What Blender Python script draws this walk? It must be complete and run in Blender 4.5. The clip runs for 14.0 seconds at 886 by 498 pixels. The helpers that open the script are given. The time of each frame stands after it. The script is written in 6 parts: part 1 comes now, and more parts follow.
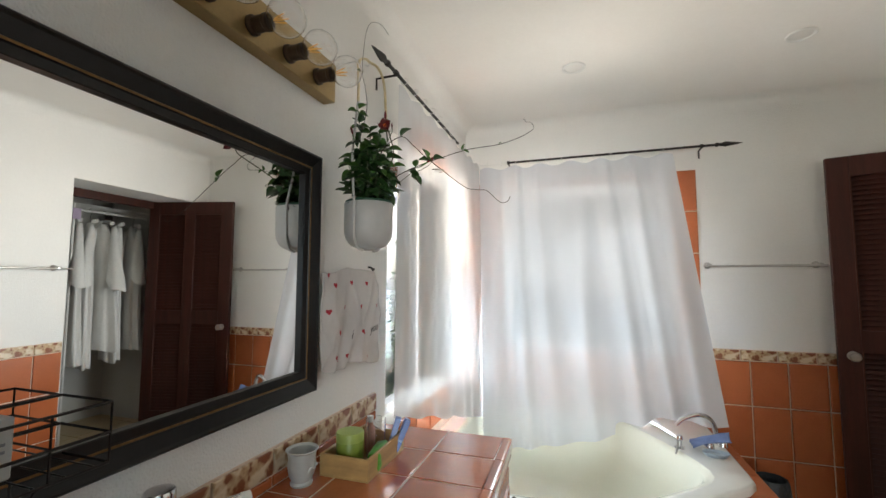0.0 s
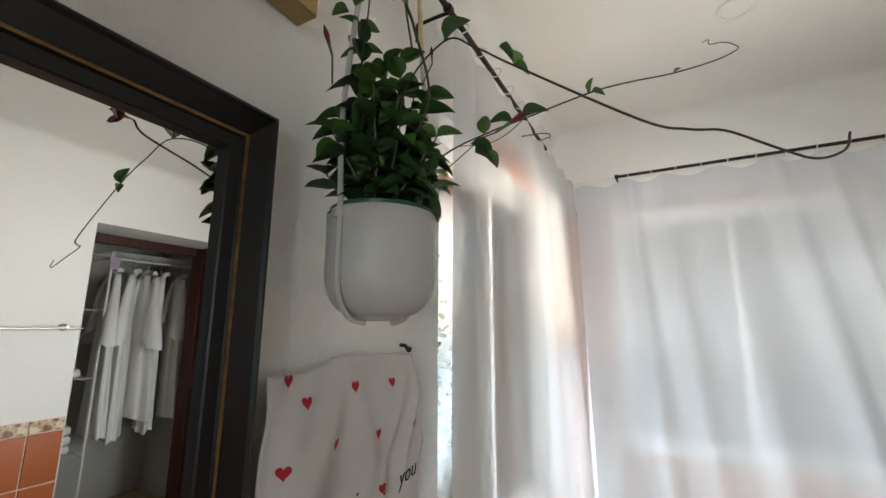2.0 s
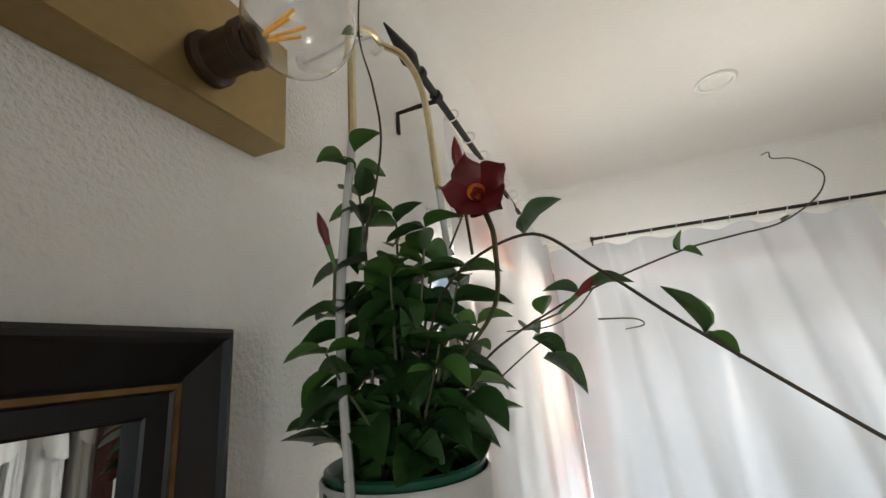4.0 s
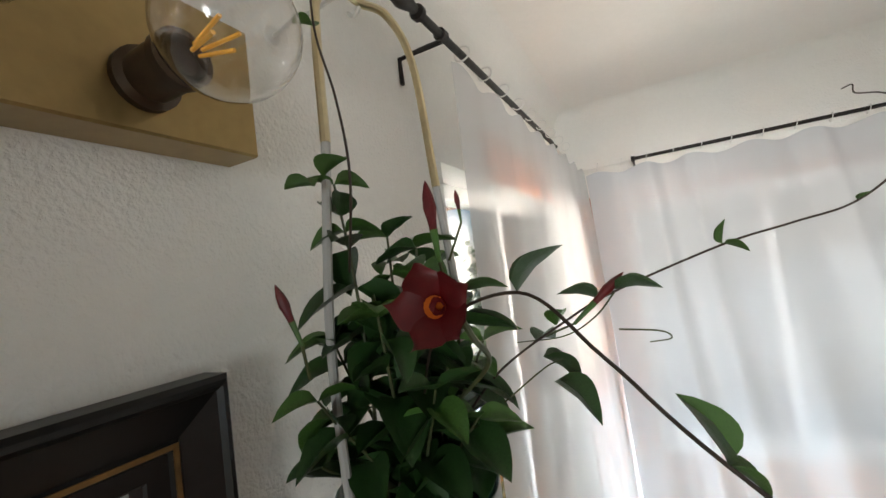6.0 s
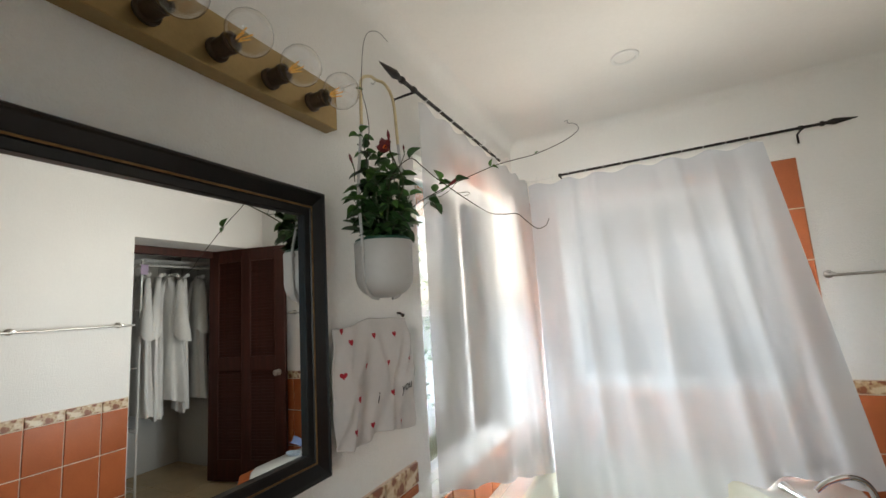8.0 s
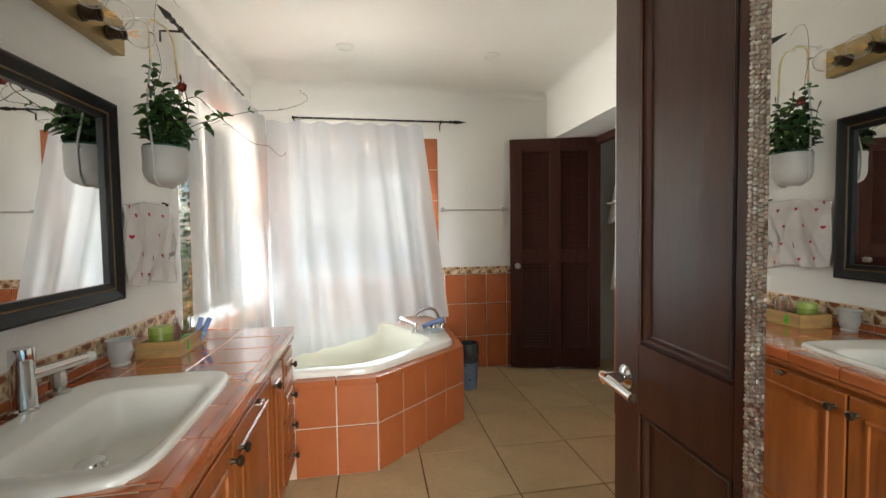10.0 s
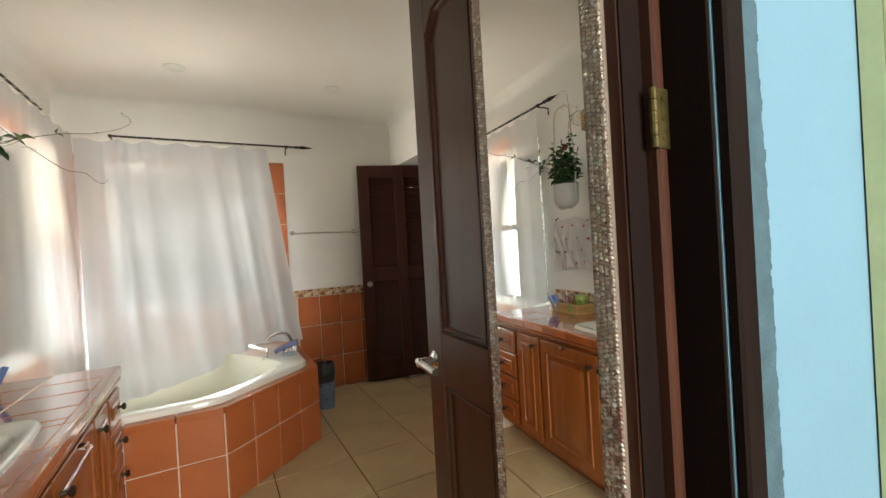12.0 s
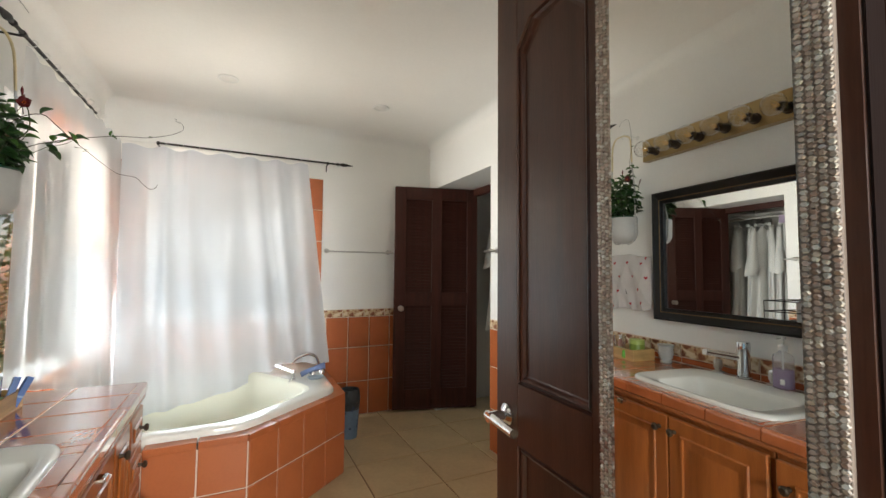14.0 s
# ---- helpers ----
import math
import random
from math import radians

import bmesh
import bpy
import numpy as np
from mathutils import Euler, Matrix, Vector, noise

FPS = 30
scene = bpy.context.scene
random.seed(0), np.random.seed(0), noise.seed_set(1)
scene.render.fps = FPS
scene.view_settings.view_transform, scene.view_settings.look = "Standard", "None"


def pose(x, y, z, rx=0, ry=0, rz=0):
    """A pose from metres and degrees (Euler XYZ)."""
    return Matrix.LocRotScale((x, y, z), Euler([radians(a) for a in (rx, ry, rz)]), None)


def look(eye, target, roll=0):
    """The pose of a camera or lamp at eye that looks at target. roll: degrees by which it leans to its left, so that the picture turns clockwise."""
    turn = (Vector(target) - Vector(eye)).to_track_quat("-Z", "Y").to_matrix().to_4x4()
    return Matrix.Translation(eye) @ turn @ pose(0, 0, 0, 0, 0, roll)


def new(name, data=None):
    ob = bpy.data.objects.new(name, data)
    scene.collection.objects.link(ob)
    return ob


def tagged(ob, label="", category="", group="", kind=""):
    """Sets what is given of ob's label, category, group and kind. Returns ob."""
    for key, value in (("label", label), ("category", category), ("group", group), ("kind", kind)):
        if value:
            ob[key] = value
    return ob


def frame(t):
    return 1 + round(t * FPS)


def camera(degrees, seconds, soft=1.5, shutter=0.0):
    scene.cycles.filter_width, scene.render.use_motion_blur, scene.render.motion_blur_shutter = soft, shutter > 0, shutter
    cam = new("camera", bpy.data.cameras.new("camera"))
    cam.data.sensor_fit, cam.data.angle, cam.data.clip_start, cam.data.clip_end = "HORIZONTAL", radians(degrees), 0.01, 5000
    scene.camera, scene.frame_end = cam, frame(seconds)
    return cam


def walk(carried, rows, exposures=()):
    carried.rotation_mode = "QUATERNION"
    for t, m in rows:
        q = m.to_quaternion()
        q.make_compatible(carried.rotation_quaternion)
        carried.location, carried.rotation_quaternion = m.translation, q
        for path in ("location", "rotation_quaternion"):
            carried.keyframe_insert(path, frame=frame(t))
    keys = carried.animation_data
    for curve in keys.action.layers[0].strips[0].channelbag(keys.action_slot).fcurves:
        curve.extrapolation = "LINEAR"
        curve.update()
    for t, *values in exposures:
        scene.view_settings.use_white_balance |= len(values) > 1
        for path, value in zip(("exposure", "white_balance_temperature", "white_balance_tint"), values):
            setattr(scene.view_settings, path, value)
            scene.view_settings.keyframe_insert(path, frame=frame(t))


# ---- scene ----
cam = camera(93.9, 14.0)
PATH = [
    (0, (0.069, 0.052, 1.338), (-0.551, 1.947, 1.491), 0.1),
    (0.5, (-0.023, 0.404, 1.387), (-0.741, 2.258, 1.602), 0.2),
    (1, (-0.13, 0.668, 1.406), (-0.944, 2.477, 1.663), 0.3),
    (1.5, (-0.195, 0.767, 1.435), (-1.098, 2.525, 1.743), 0.2),
    (2, (-0.222, 0.778, 1.431), (-1.152, 2.511, 1.797), 0.2),
    (2.5, (-0.214, 0.734, 1.464), (-1.118, 2.462, 1.912), 0.2),
    (3, (-0.193, 0.673, 1.492), (-1.033, 2.408, 2.023), -0.5),
    (3.5, (-0.291, 0.769, 1.569), (-1.031, 2.543, 2.122), -2.7),
    (4, (-0.386, 0.876, 1.69), (-1.067, 2.69, 2.187), -4.5),
    (4.2, (-0.41, 0.939, 1.725), (-1.055, 2.78, 2.166), -5.3),
    (6.3, (-0.319, 0.916, 1.791), (-1.254, 2.681, 1.893), -7.6),
    (6.5, (-0.274, 0.881, 1.78), (-1.207, 2.64, 1.966), -7.4),
    (7, (-0.16, 0.743, 1.663), (-1.126, 2.461, 2.003), -5.8),
    (7.2, (-0.111, 0.674, 1.613), (-1.08, 2.378, 2.011), -5.0),
    (9.3, (0.228, -0.299, 1.208), (-0.163, 1.66, 1.116), -0.0),
    (9.5, (0.215, -0.38, 1.218), (-0.015, 1.603, 1.106), -0.2),
    (10, (0.232, -0.573, 1.241), (0.561, 1.398, 1.158), -0.8),
    (10.5, (0.343, -0.757, 1.217), (1.156, 1.069, 1.164), -1.8),
    (11, (0.406, -0.905, 1.231), (1.573, 0.718, 1.18), -2.6),
    (11.5, (0.351, -0.922, 1.218), (1.474, 0.733, 1.188), -3.2),
    (12, (0.241, -0.811, 1.238), (1.201, 0.943, 1.228), -3.3),
    (12.5, (0.211, -0.639, 1.251), (1.115, 1.145, 1.25), -2.9),
    (13, (0.203, -0.605, 1.249), (1.087, 1.189, 1.28), -1.8),
    (13.5, (0.198, -0.598, 1.253), (1.056, 1.207, 1.326), -0.6),
    (14, (0.175, -0.613, 1.265), (1.052, 1.182, 1.374), 0.5),
]
EXPOSURES = [(0, 0.44, 6650, 8), (1.0, 0.20, 6650, 8), (2.5, 0.20, 6650, 8), (4.0, 0.40, 6700, 8), (6.5, 0.36, 6700, 8), (7.2, 0.28, 6650, 8), (9.3, 0.56, 7050, 8), (10.0, 0.62, 7050, 8), (10.5, 0.32, 7450, 8), (11.0, 0.10, 7750, 8), (11.5, 0.20, 7900, 8), (12.0, 0.28, 7600, 8), (12.6, 0.56, 7050, 8), (14, 0.58, 6900, 8)]
W_LIGHT, N_LIGHT, B_LIGHT = 45, 31, 128


walk(cam, [(t, look(eye, target, roll)) for t, eye, target, roll in PATH], EXPOSURES)

# ---- world, sun, lights ----
world = bpy.data.worlds.new("sky")
scene.world = world
world.use_nodes = True
wn = world.node_tree.nodes
sky = wn.new("ShaderNodeTexSky")
sky.sky_type, sky.sun_disc = "NISHITA", False
sky.sun_elevation, sky.sun_rotation = radians(53), radians(85)
world.node_tree.links.new(sky.outputs[0], wn["Background"].inputs[0])
wn["Background"].inputs[1].default_value = 0.07


def lamp(name, m, kind, energy, colour, size=None, size_y=None, spread=180):
    data = bpy.data.lights.new(name, kind)
    data.energy, data.color = energy, colour
    if kind == "AREA":
        data.shape, data.size, data.size_y, data.spread = "RECTANGLE", size, size_y, radians(spread)
    else:
        data.angle = radians(0.6)
    ob = new(name, data)
    ob.matrix_world = m
    return ob


# sun high in the east
lamp("sun", look((0, 0, 5), Vector((0, 0, 5)) - Vector((0.60, 0.05, 0.80))), "SUN", 3.0, (1.0, 0.95, 0.87))
# daylight in the openings of the two bathroom windows and of the bedroom window:
# warm from the sunlit garden and eave, bluish from the shaded ground and the open sky
WARM, COOL = (1.0, 0.955, 0.88), (0.76, 0.89, 1.0)
lamp("west_window_upper_light", look((-0.765, 2.44, 1.69), (0.235, 2.11, 1.72)), "AREA", W_LIGHT * 0.54, WARM, 0.44, 0.58, 82)
lamp("west_window_lower_light", look((-0.765, 2.44, 1.06), (0.235, 2.11, 1.06)), "AREA", W_LIGHT * 0.46, COOL, 0.44, 0.58, 82)
for z in (1.22, 1.64):
    lamp("north_window_skylight", look((0.08, 3.15, z), (-0.16, 2.13, z - 0.76)), "AREA", N_LIGHT * 0.31, COOL, 1.02, 0.34, 46)
    lamp("north_window_ground_light", look((0.08, 3.155, z), (-0.16, 2.135, z + 0.76)), "AREA", N_LIGHT * 0.17, WARM, 1.02, 0.34, 44)
lamp("bedroom_window_daylight", look((0.9, -3.66, 1.5), (0.9, 0.0, 1.3)), "AREA", B_LIGHT, (0.95, 0.98, 1.0), 1.7, 1.15)


# ---- materials ----
def material(name, colour, rough=0.5, metal=0.0, vary=0.08, scale=8.0, fine=60.0, bump=0.0, bump_scale=120.0, random_amount=0.0,
             coat=0.0, second=None, spec=0.5, stretch=(1, 1, 1), rough_vary=0.0, dist=0.002):
    m = bpy.data.materials.new(name)
    m.use_nodes = True
    nt = m.node_tree
    n, link = nt.nodes, nt.links.new
    b = n["Principled BSDF"]
    b.inputs["Roughness"].default_value, b.inputs["Metallic"].default_value = rough, metal
    b.inputs["Coat Weight"].default_value, b.inputs["Coat Roughness"].default_value = coat, 0.08
    b.inputs["Specular IOR Level"].default_value = spec
    tc = n.new("ShaderNodeTexCoord")
    mp = n.new("ShaderNodeMapping")
    mp.inputs["Scale"].default_value = stretch
    link(tc.outputs["Object"], mp.inputs["Vector"])
    n1, n2 = n.new("ShaderNodeTexNoise"), n.new("ShaderNodeTexNoise")
    for node, s in ((n1, scale), (n2, fine)):
        node.inputs["Scale"].default_value, node.inputs["Detail"].default_value = s, 4.0
        link(mp.outputs[0], node.inputs["Vector"])
    mean = n.new("ShaderNodeMath")
    mean.operation = "MULTIPLY_ADD"
    link(n2.outputs[0], mean.inputs[0])
    mean.inputs[1].default_value = 0.4
    link(n1.outputs[0], mean.inputs[2])
    last = mean.outputs[0]
    if random_amount:
        oi = n.new("ShaderNodeObjectInfo")
        add = n.new("ShaderNodeMath")
        add.operation = "MULTIPLY_ADD"
        link(oi.outputs["Random"], add.inputs[0])
        add.inputs[1].default_value = random_amount
        link(last, add.inputs[2])
        last = add.outputs[0]
    ramp = n.new("ShaderNodeValToRGB")
    ramp.color_ramp.elements[0].position, ramp.color_ramp.elements[1].position = 0.35, 1.05 + random_amount
    lo = second or [c * (1 - vary * 2) for c in colour]
    hi = [min(1, c * (1 + vary)) for c in colour]
    ramp.color_ramp.elements[0].color, ramp.color_ramp.elements[1].color = (*lo, 1), (*hi, 1)
    link(last, ramp.inputs[0])
    link(ramp.outputs[0], b.inputs["Base Color"])
    if rough_vary:
        rr = n.new("ShaderNodeMapRange")
        rr.inputs["To Min"].default_value, rr.inputs["To Max"].default_value = rough - rough_vary, rough + rough_vary
        link(n1.outputs[0], rr.inputs["Value"])
        link(rr.outputs[0], b.inputs["Roughness"])
    if bump:
        nb = n.new("ShaderNodeTexNoise")
        nb.inputs["Scale"].default_value, nb.inputs["Detail"].default_value = bump_scale, 3.0
        link(mp.outputs[0], nb.inputs["Vector"])
        bp = n.new("ShaderNodeBump")
        bp.inputs["Strength"].default_value, bp.inputs["Distance"].default_value = bump, dist
        link(nb.outputs[0], bp.inputs["Height"])
        link(bp.outputs[0], b.inputs["Normal"])
    return m


def clear(name, colour=(1, 1, 1), rough=0.0, ior=1.45, haze=0.0):
    m = bpy.data.materials.new(name)
    m.use_nodes = True
    b = m.node_tree.nodes["Principled BSDF"]
    b.inputs["Base Color"].default_value = (*colour, 1)
    b.inputs["Transmission Weight"].default_value, b.inputs["Roughness"].default_value = 1.0 - haze, rough
    b.inputs["IOR"].default_value = ior
    return m


def cloth(name, colour, translucent, sheer, weave=900.0):
    """Thin fabric: diffuse, with light that shines through, and open threads."""
    m = bpy.data.materials.new(name)
    m.use_nodes = True
    nt = m.node_tree
    n, link = nt.nodes, nt.links.new
    n.remove(n["Principled BSDF"])
    out = n["Material Output"]
    tc, no = n.new("ShaderNodeTexCoord"), n.new("ShaderNodeTexNoise")
    no.inputs["Scale"].default_value = 5.0
    link(tc.outputs["Object"], no.inputs["Vector"])
    ramp = n.new("ShaderNodeValToRGB")
    ramp.color_ramp.elements[0].color = (*[c * 0.93 for c in colour], 1)
    ramp.color_ramp.elements[1].color = (*colour, 1)
    link(no.outputs[0], ramp.inputs[0])
    d, t, s = n.new("ShaderNodeBsdfDiffuse"), n.new("ShaderNodeBsdfTranslucent"), n.new("ShaderNodeBsdfTransparent")
    link(ramp.outputs[0], d.inputs[0]), link(ramp.outputs[0], t.inputs[0])
    fine = n.new("ShaderNodeTexNoise")
    fine.inputs["Scale"].default_value = weave
    link(tc.outputs["Object"], fine.inputs["Vector"])
    bp = n.new("ShaderNodeBump")
    bp.inputs["Strength"].default_value, bp.inputs["Distance"].default_value = 0.25, 0.0006
    link(fine.outputs[0], bp.inputs["Height"])
    link(bp.outputs[0], d.inputs["Normal"])
    m1, m2 = n.new("ShaderNodeMixShader"), n.new("ShaderNodeMixShader")
    m1.inputs[0].default_value, m2.inputs[0].default_value = translucent, sheer
    link(d.outputs[0], m1.inputs[1]), link(t.outputs[0], m1.inputs[2])
    link(m1.outputs[0], m2.inputs[1]), link(s.outputs[0], m2.inputs[2])
    link(m2.outputs[0], out.inputs[0])
    return m


PLASTER = material("white_stucco", (0.86, 0.845, 0.81), 0.75, vary=0.03, scale=1.5, bump=0.75, bump_scale=170, dist=0.004)
CEILING = material("ceiling_paint", (0.87, 0.845, 0.805), 0.8, vary=0.03, scale=1.2, bump=0.15, bump_scale=60)
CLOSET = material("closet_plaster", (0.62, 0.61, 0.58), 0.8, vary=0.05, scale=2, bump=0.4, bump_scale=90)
BLUE = material("pale_blue_paint", (0.175, 0.345, 0.475), 0.6, vary=0.04, scale=3, bump=0.35, bump_scale=110, dist=0.002)
TEAL = material("grey_blue_rough", (0.06, 0.125, 0.165), 0.8, vary=0.15, scale=20, bump=0.8, bump_scale=160, dist=0.004)
TERRA = material("terracotta_tile", (0.43, 0.122, 0.042), 0.26, vary=0.08, scale=6, fine=90, random_amount=0.3, second=(0.35, 0.092, 0.030),
                 bump=0.03, bump_scale=12, rough_vary=0.02)
TERRATOP = material("glossy_terracotta", (0.47, 0.13, 0.045), 0.13, vary=0.05, scale=6, fine=90, random_amount=0.2, second=(0.33, 0.085, 0.028),
                    coat=1.0, bump=0.03, bump_scale=25, rough_vary=0.04)
GROUT = material("pale_grout", (0.74, 0.58, 0.46), 0.9, vary=0.10, scale=30, bump=0.3)
FLOORTILE = material("beige_floor_tile", (0.52, 0.40, 0.235), 0.42, vary=0.10, scale=4, fine=40, random_amount=0.15, second=(0.40, 0.295, 0.165),
                     bump=0.06, bump_scale=20, rough_vary=0.08)
FLOORGROUT = material("brown_grout", (0.17, 0.085, 0.04), 0.9, vary=0.2, scale=30)
DARKWOOD = material("dark_mahogany", (0.060, 0.016, 0.010), 0.52, vary=0.3, scale=3, fine=40, stretch=(9, 9, 0.7), second=(0.026, 0.009, 0.006), spec=0.3,
                    bump=0.15, bump_scale=30, rough_vary=0.1)
LEAFWOOD = material("dark_walnut_stain", (0.090, 0.033, 0.020), 0.34, spec=0.35, vary=0.3, scale=3, fine=45, stretch=(8, 8, 0.6), second=(0.045, 0.015, 0.009),
                    bump=0.15, bump_scale=30, rough_vary=0.12)
ESPRESSO = material("espresso_stain_and_shadow", (0.012, 0.006, 0.005), 0.6, spec=0.1, vary=0.3, scale=3, fine=40, stretch=(9, 9, 0.7), second=(0.009, 0.0045, 0.004), bump=0.15, bump_scale=30)
REDWOOD = material("reddish_bare_wood", (0.080, 0.027, 0.016), 0.6, spec=0.25, vary=0.25, scale=4, stretch=(9, 9, 0.6), bump=0.15, bump_scale=40)
OAK = material("orange_varnished_wood", (0.30, 0.088, 0.020), 0.28, vary=0.3, scale=3, fine=30, stretch=(10, 10, 0.9), second=(0.19, 0.048, 0.010),
               coat=0.25, bump=0.12, bump_scale=30, random_amount=0.15)
NOSING = material("wood_edging", (0.33, 0.105, 0.034), 0.22, vary=0.3, scale=3, fine=30, stretch=(10, 0.9, 10), second=(0.25, 0.072, 0.022), coat=0.3)
BLACK = material("black_lacquer", (0.010, 0.0095, 0.0095), 0.34, spec=0.3, vary=0.3, scale=10, bump=0.2, bump_scale=50, rough_vary=0.12)
GILT = material("gilt_line", (0.22, 0.12, 0.04), 0.5, metal=0.5, vary=0.3, scale=40)
MIRROR = material("mirror_glass", (0.95, 0.96, 0.955), 0.0, metal=1.0, vary=0.0)
CHROME = material("chrome", (0.75, 0.75, 0.76), 0.12, metal=1.0, vary=0.03)
NICKEL = material("brushed_nickel", (0.52, 0.50, 0.47), 0.32, metal=1.0, vary=0.1, scale=30)
PORCELAIN = material("white_porcelain", (0.80, 0.79, 0.74), 0.12, vary=0.02, scale=3, coat=0.4)
TUBWHITE = material("cream_acrylic", (0.80, 0.78, 0.66), 0.2, vary=0.02, scale=3, coat=0.3)
IRON = material("black_iron", (0.018, 0.014, 0.012), 0.5, metal=0.4, vary=0.3, scale=60, bump=0.2)
BRONZE = material("dark_bronze", (0.060, 0.038, 0.022), 0.45, metal=0.6, vary=0.25, scale=40)
GOLDBAR = material("antique_gold", (0.34, 0.235, 0.095), 0.34, metal=0.55, vary=0.15, scale=6, fine=80, rough_vary=0.08)
BRASS = material("polished_brass", (0.72, 0.62, 0.40), 0.28, metal=1.0, vary=0.1, scale=30)
BULB = clear("bulb_glass")
FILAMENT = material("amber_filament", (0.85, 0.42, 0.06), 0.5, vary=0.05)
GLASS = clear("window_glass")
CURTAIN_N = cloth("white_curtain", (0.71, 0.725, 0.76), 0.024, 0.095)
CURTAIN_W = cloth("sheer_white_curtain", (0.74, 0.74, 0.75), 0.034, 0.20)
WHITEPLASTIC = material("white_plastic", (0.80, 0.79, 0.76), 0.4, vary=0.03)
WHITEWIRE = material("white_coated_wire", (0.72, 0.71, 0.68), 0.4, vary=0.05)
ROBE = material("white_cotton", (0.80, 0.79, 0.76), 0.9, vary=0.05, scale=6, bump=0.5, bump_scale=260)
POT = material("grey_matte_ceramic", (0.46, 0.455, 0.44), 0.5, vary=0.04, scale=6, bump=0.05, bump_scale=80)
GREENPOT = material("dark_green_plastic", (0.012, 0.075, 0.045), 0.35, vary=0.1)
SOIL = material("potting_soil", (0.03, 0.02, 0.012), 0.95, vary=0.4, scale=80, bump=1.0, bump_scale=150, dist=0.006)


def decor_material():
    """Border tile: brown leaf scrolls on cream between two darker lines."""
    m = material("floral_border_tile", (0.55, 0.40, 0.25), 0.3, vary=0.15, scale=14, fine=60, second=(0.42, 0.27, 0.15))
    nt = m.node_tree
    n, link = nt.nodes, nt.links.new
    b = n["Principled BSDF"]
    tc = n.new("ShaderNodeTexCoord")
    v = n.new("ShaderNodeTexVoronoi")
    v.inputs["Scale"].default_value, v.feature = 34.0, "SMOOTH_F1"
    w = n.new("ShaderNodeTexNoise")
    w.inputs["Scale"].default_value = 26.0
    link(tc.outputs["Object"], w.inputs["Vector"])
    mixv = n.new("ShaderNodeMixRGB")
    mixv.inputs[0].default_value = 0.06
    link(tc.outputs["Object"], mixv.inputs[1]), link(w.outputs["Color"], mixv.inputs[2])
    link(mixv.outputs[0], v.inputs["Vector"])
    ramp = n.new("ShaderNodeValToRGB")
    e = ramp.color_ramp.elements
    e[0].position, e[0].color = 0.30, (0.22, 0.065, 0.02, 1)
    e[1].position, e[1].color = 0.60, (0.70, 0.58, 0.42, 1)
    mid = e.new(0.45)
    mid.color = (0.50, 0.34, 0.19, 1)
    link(v.outputs["Distance"], ramp.inputs[0])
    link(ramp.outputs[0], b.inputs["Base Color"])
    return m


DECOR = decor_material()


# ---- building helpers ----
def box(bm, x0, x1, y0, y1, z0, z1, bevel=0.0, seg=1):
    m = Matrix.LocRotScale(((x0 + x1) / 2, (y0 + y1) / 2, (z0 + z1) / 2), None, (abs(x1 - x0), abs(y1 - y0), abs(z1 - z0)))
    made = bmesh.ops.create_cube(bm, size=1.0, matrix=m)
    if bevel:
        edges = {e for v in made["verts"] for e in v.link_edges}
        bmesh.ops.bevel(bm, geom=list(edges), offset=bevel, segments=seg, affect="EDGES", profile=0.5)
    return bm


def one(x0, x1, y0, y1, z0, z1, bevel=0.0, seg=1):
    return box(bmesh.new(), x0, x1, y0, y1, z0, z1, bevel, seg)


def cyl(bm, a, b, r0, r1=None, n=14, caps=True):
    a, b = Vector(a), Vector(b)
    d = b - a
    m = Matrix.Translation((a + b) / 2) @ d.to_track_quat("Z", "Y").to_matrix().to_4x4()
    bmesh.ops.create_cone(bm, cap_ends=caps, segments=n, radius1=r0, radius2=r0 if r1 is None else r1, depth=d.length, matrix=m)
    return bm


def lathe(bm, profile, n=28, m=Matrix.Identity(4)):
    """Turn a list of (radius, height) round z."""
    rings = []
    for r, z in profile:
        rings.append([bm.verts.new(m @ Vector((r * math.cos(2 * math.pi * k / n), r * math.sin(2 * math.pi * k / n), z))) for k in range(n)] if r > 1e-6
                     else [bm.verts.new(m @ Vector((0, 0, z)))])
    for p, q in zip(rings, rings[1:]):
        for k in range(n):
            j = (k + 1) % n
            if len(p) == 1 and len(q) == 1:
                continue
            if len(p) == 1:
                bm.faces.new((p[0], q[j], q[k]))
            elif len(q) == 1:
                bm.faces.new((p[k], p[j], q[0]))
            else:
                bm.faces.new((p[k], p[j], q[j], q[k]))
    return bm


def smooth_path(points, steps=6):
    """A Catmull-Rom line through the points."""
    p = [Vector(q) for q in points]
    p = [2 * p[0] - p[1], *p, 2 * p[-1] - p[-2]]
    out = []
    for i in range(1, len(p) - 2):
        for s in range(steps):
            t = s / steps
            out.append(0.5 * (2 * p[i] + (p[i + 1] - p[i - 1]) * t + (2 * p[i - 1] - 5 * p[i] + 4 * p[i + 1] - p[i + 2]) * t * t
                              + (3 * p[i] - p[i - 1] - 3 * p[i + 1] + p[i + 2]) * t ** 3))
    return [*out, p[-2]]


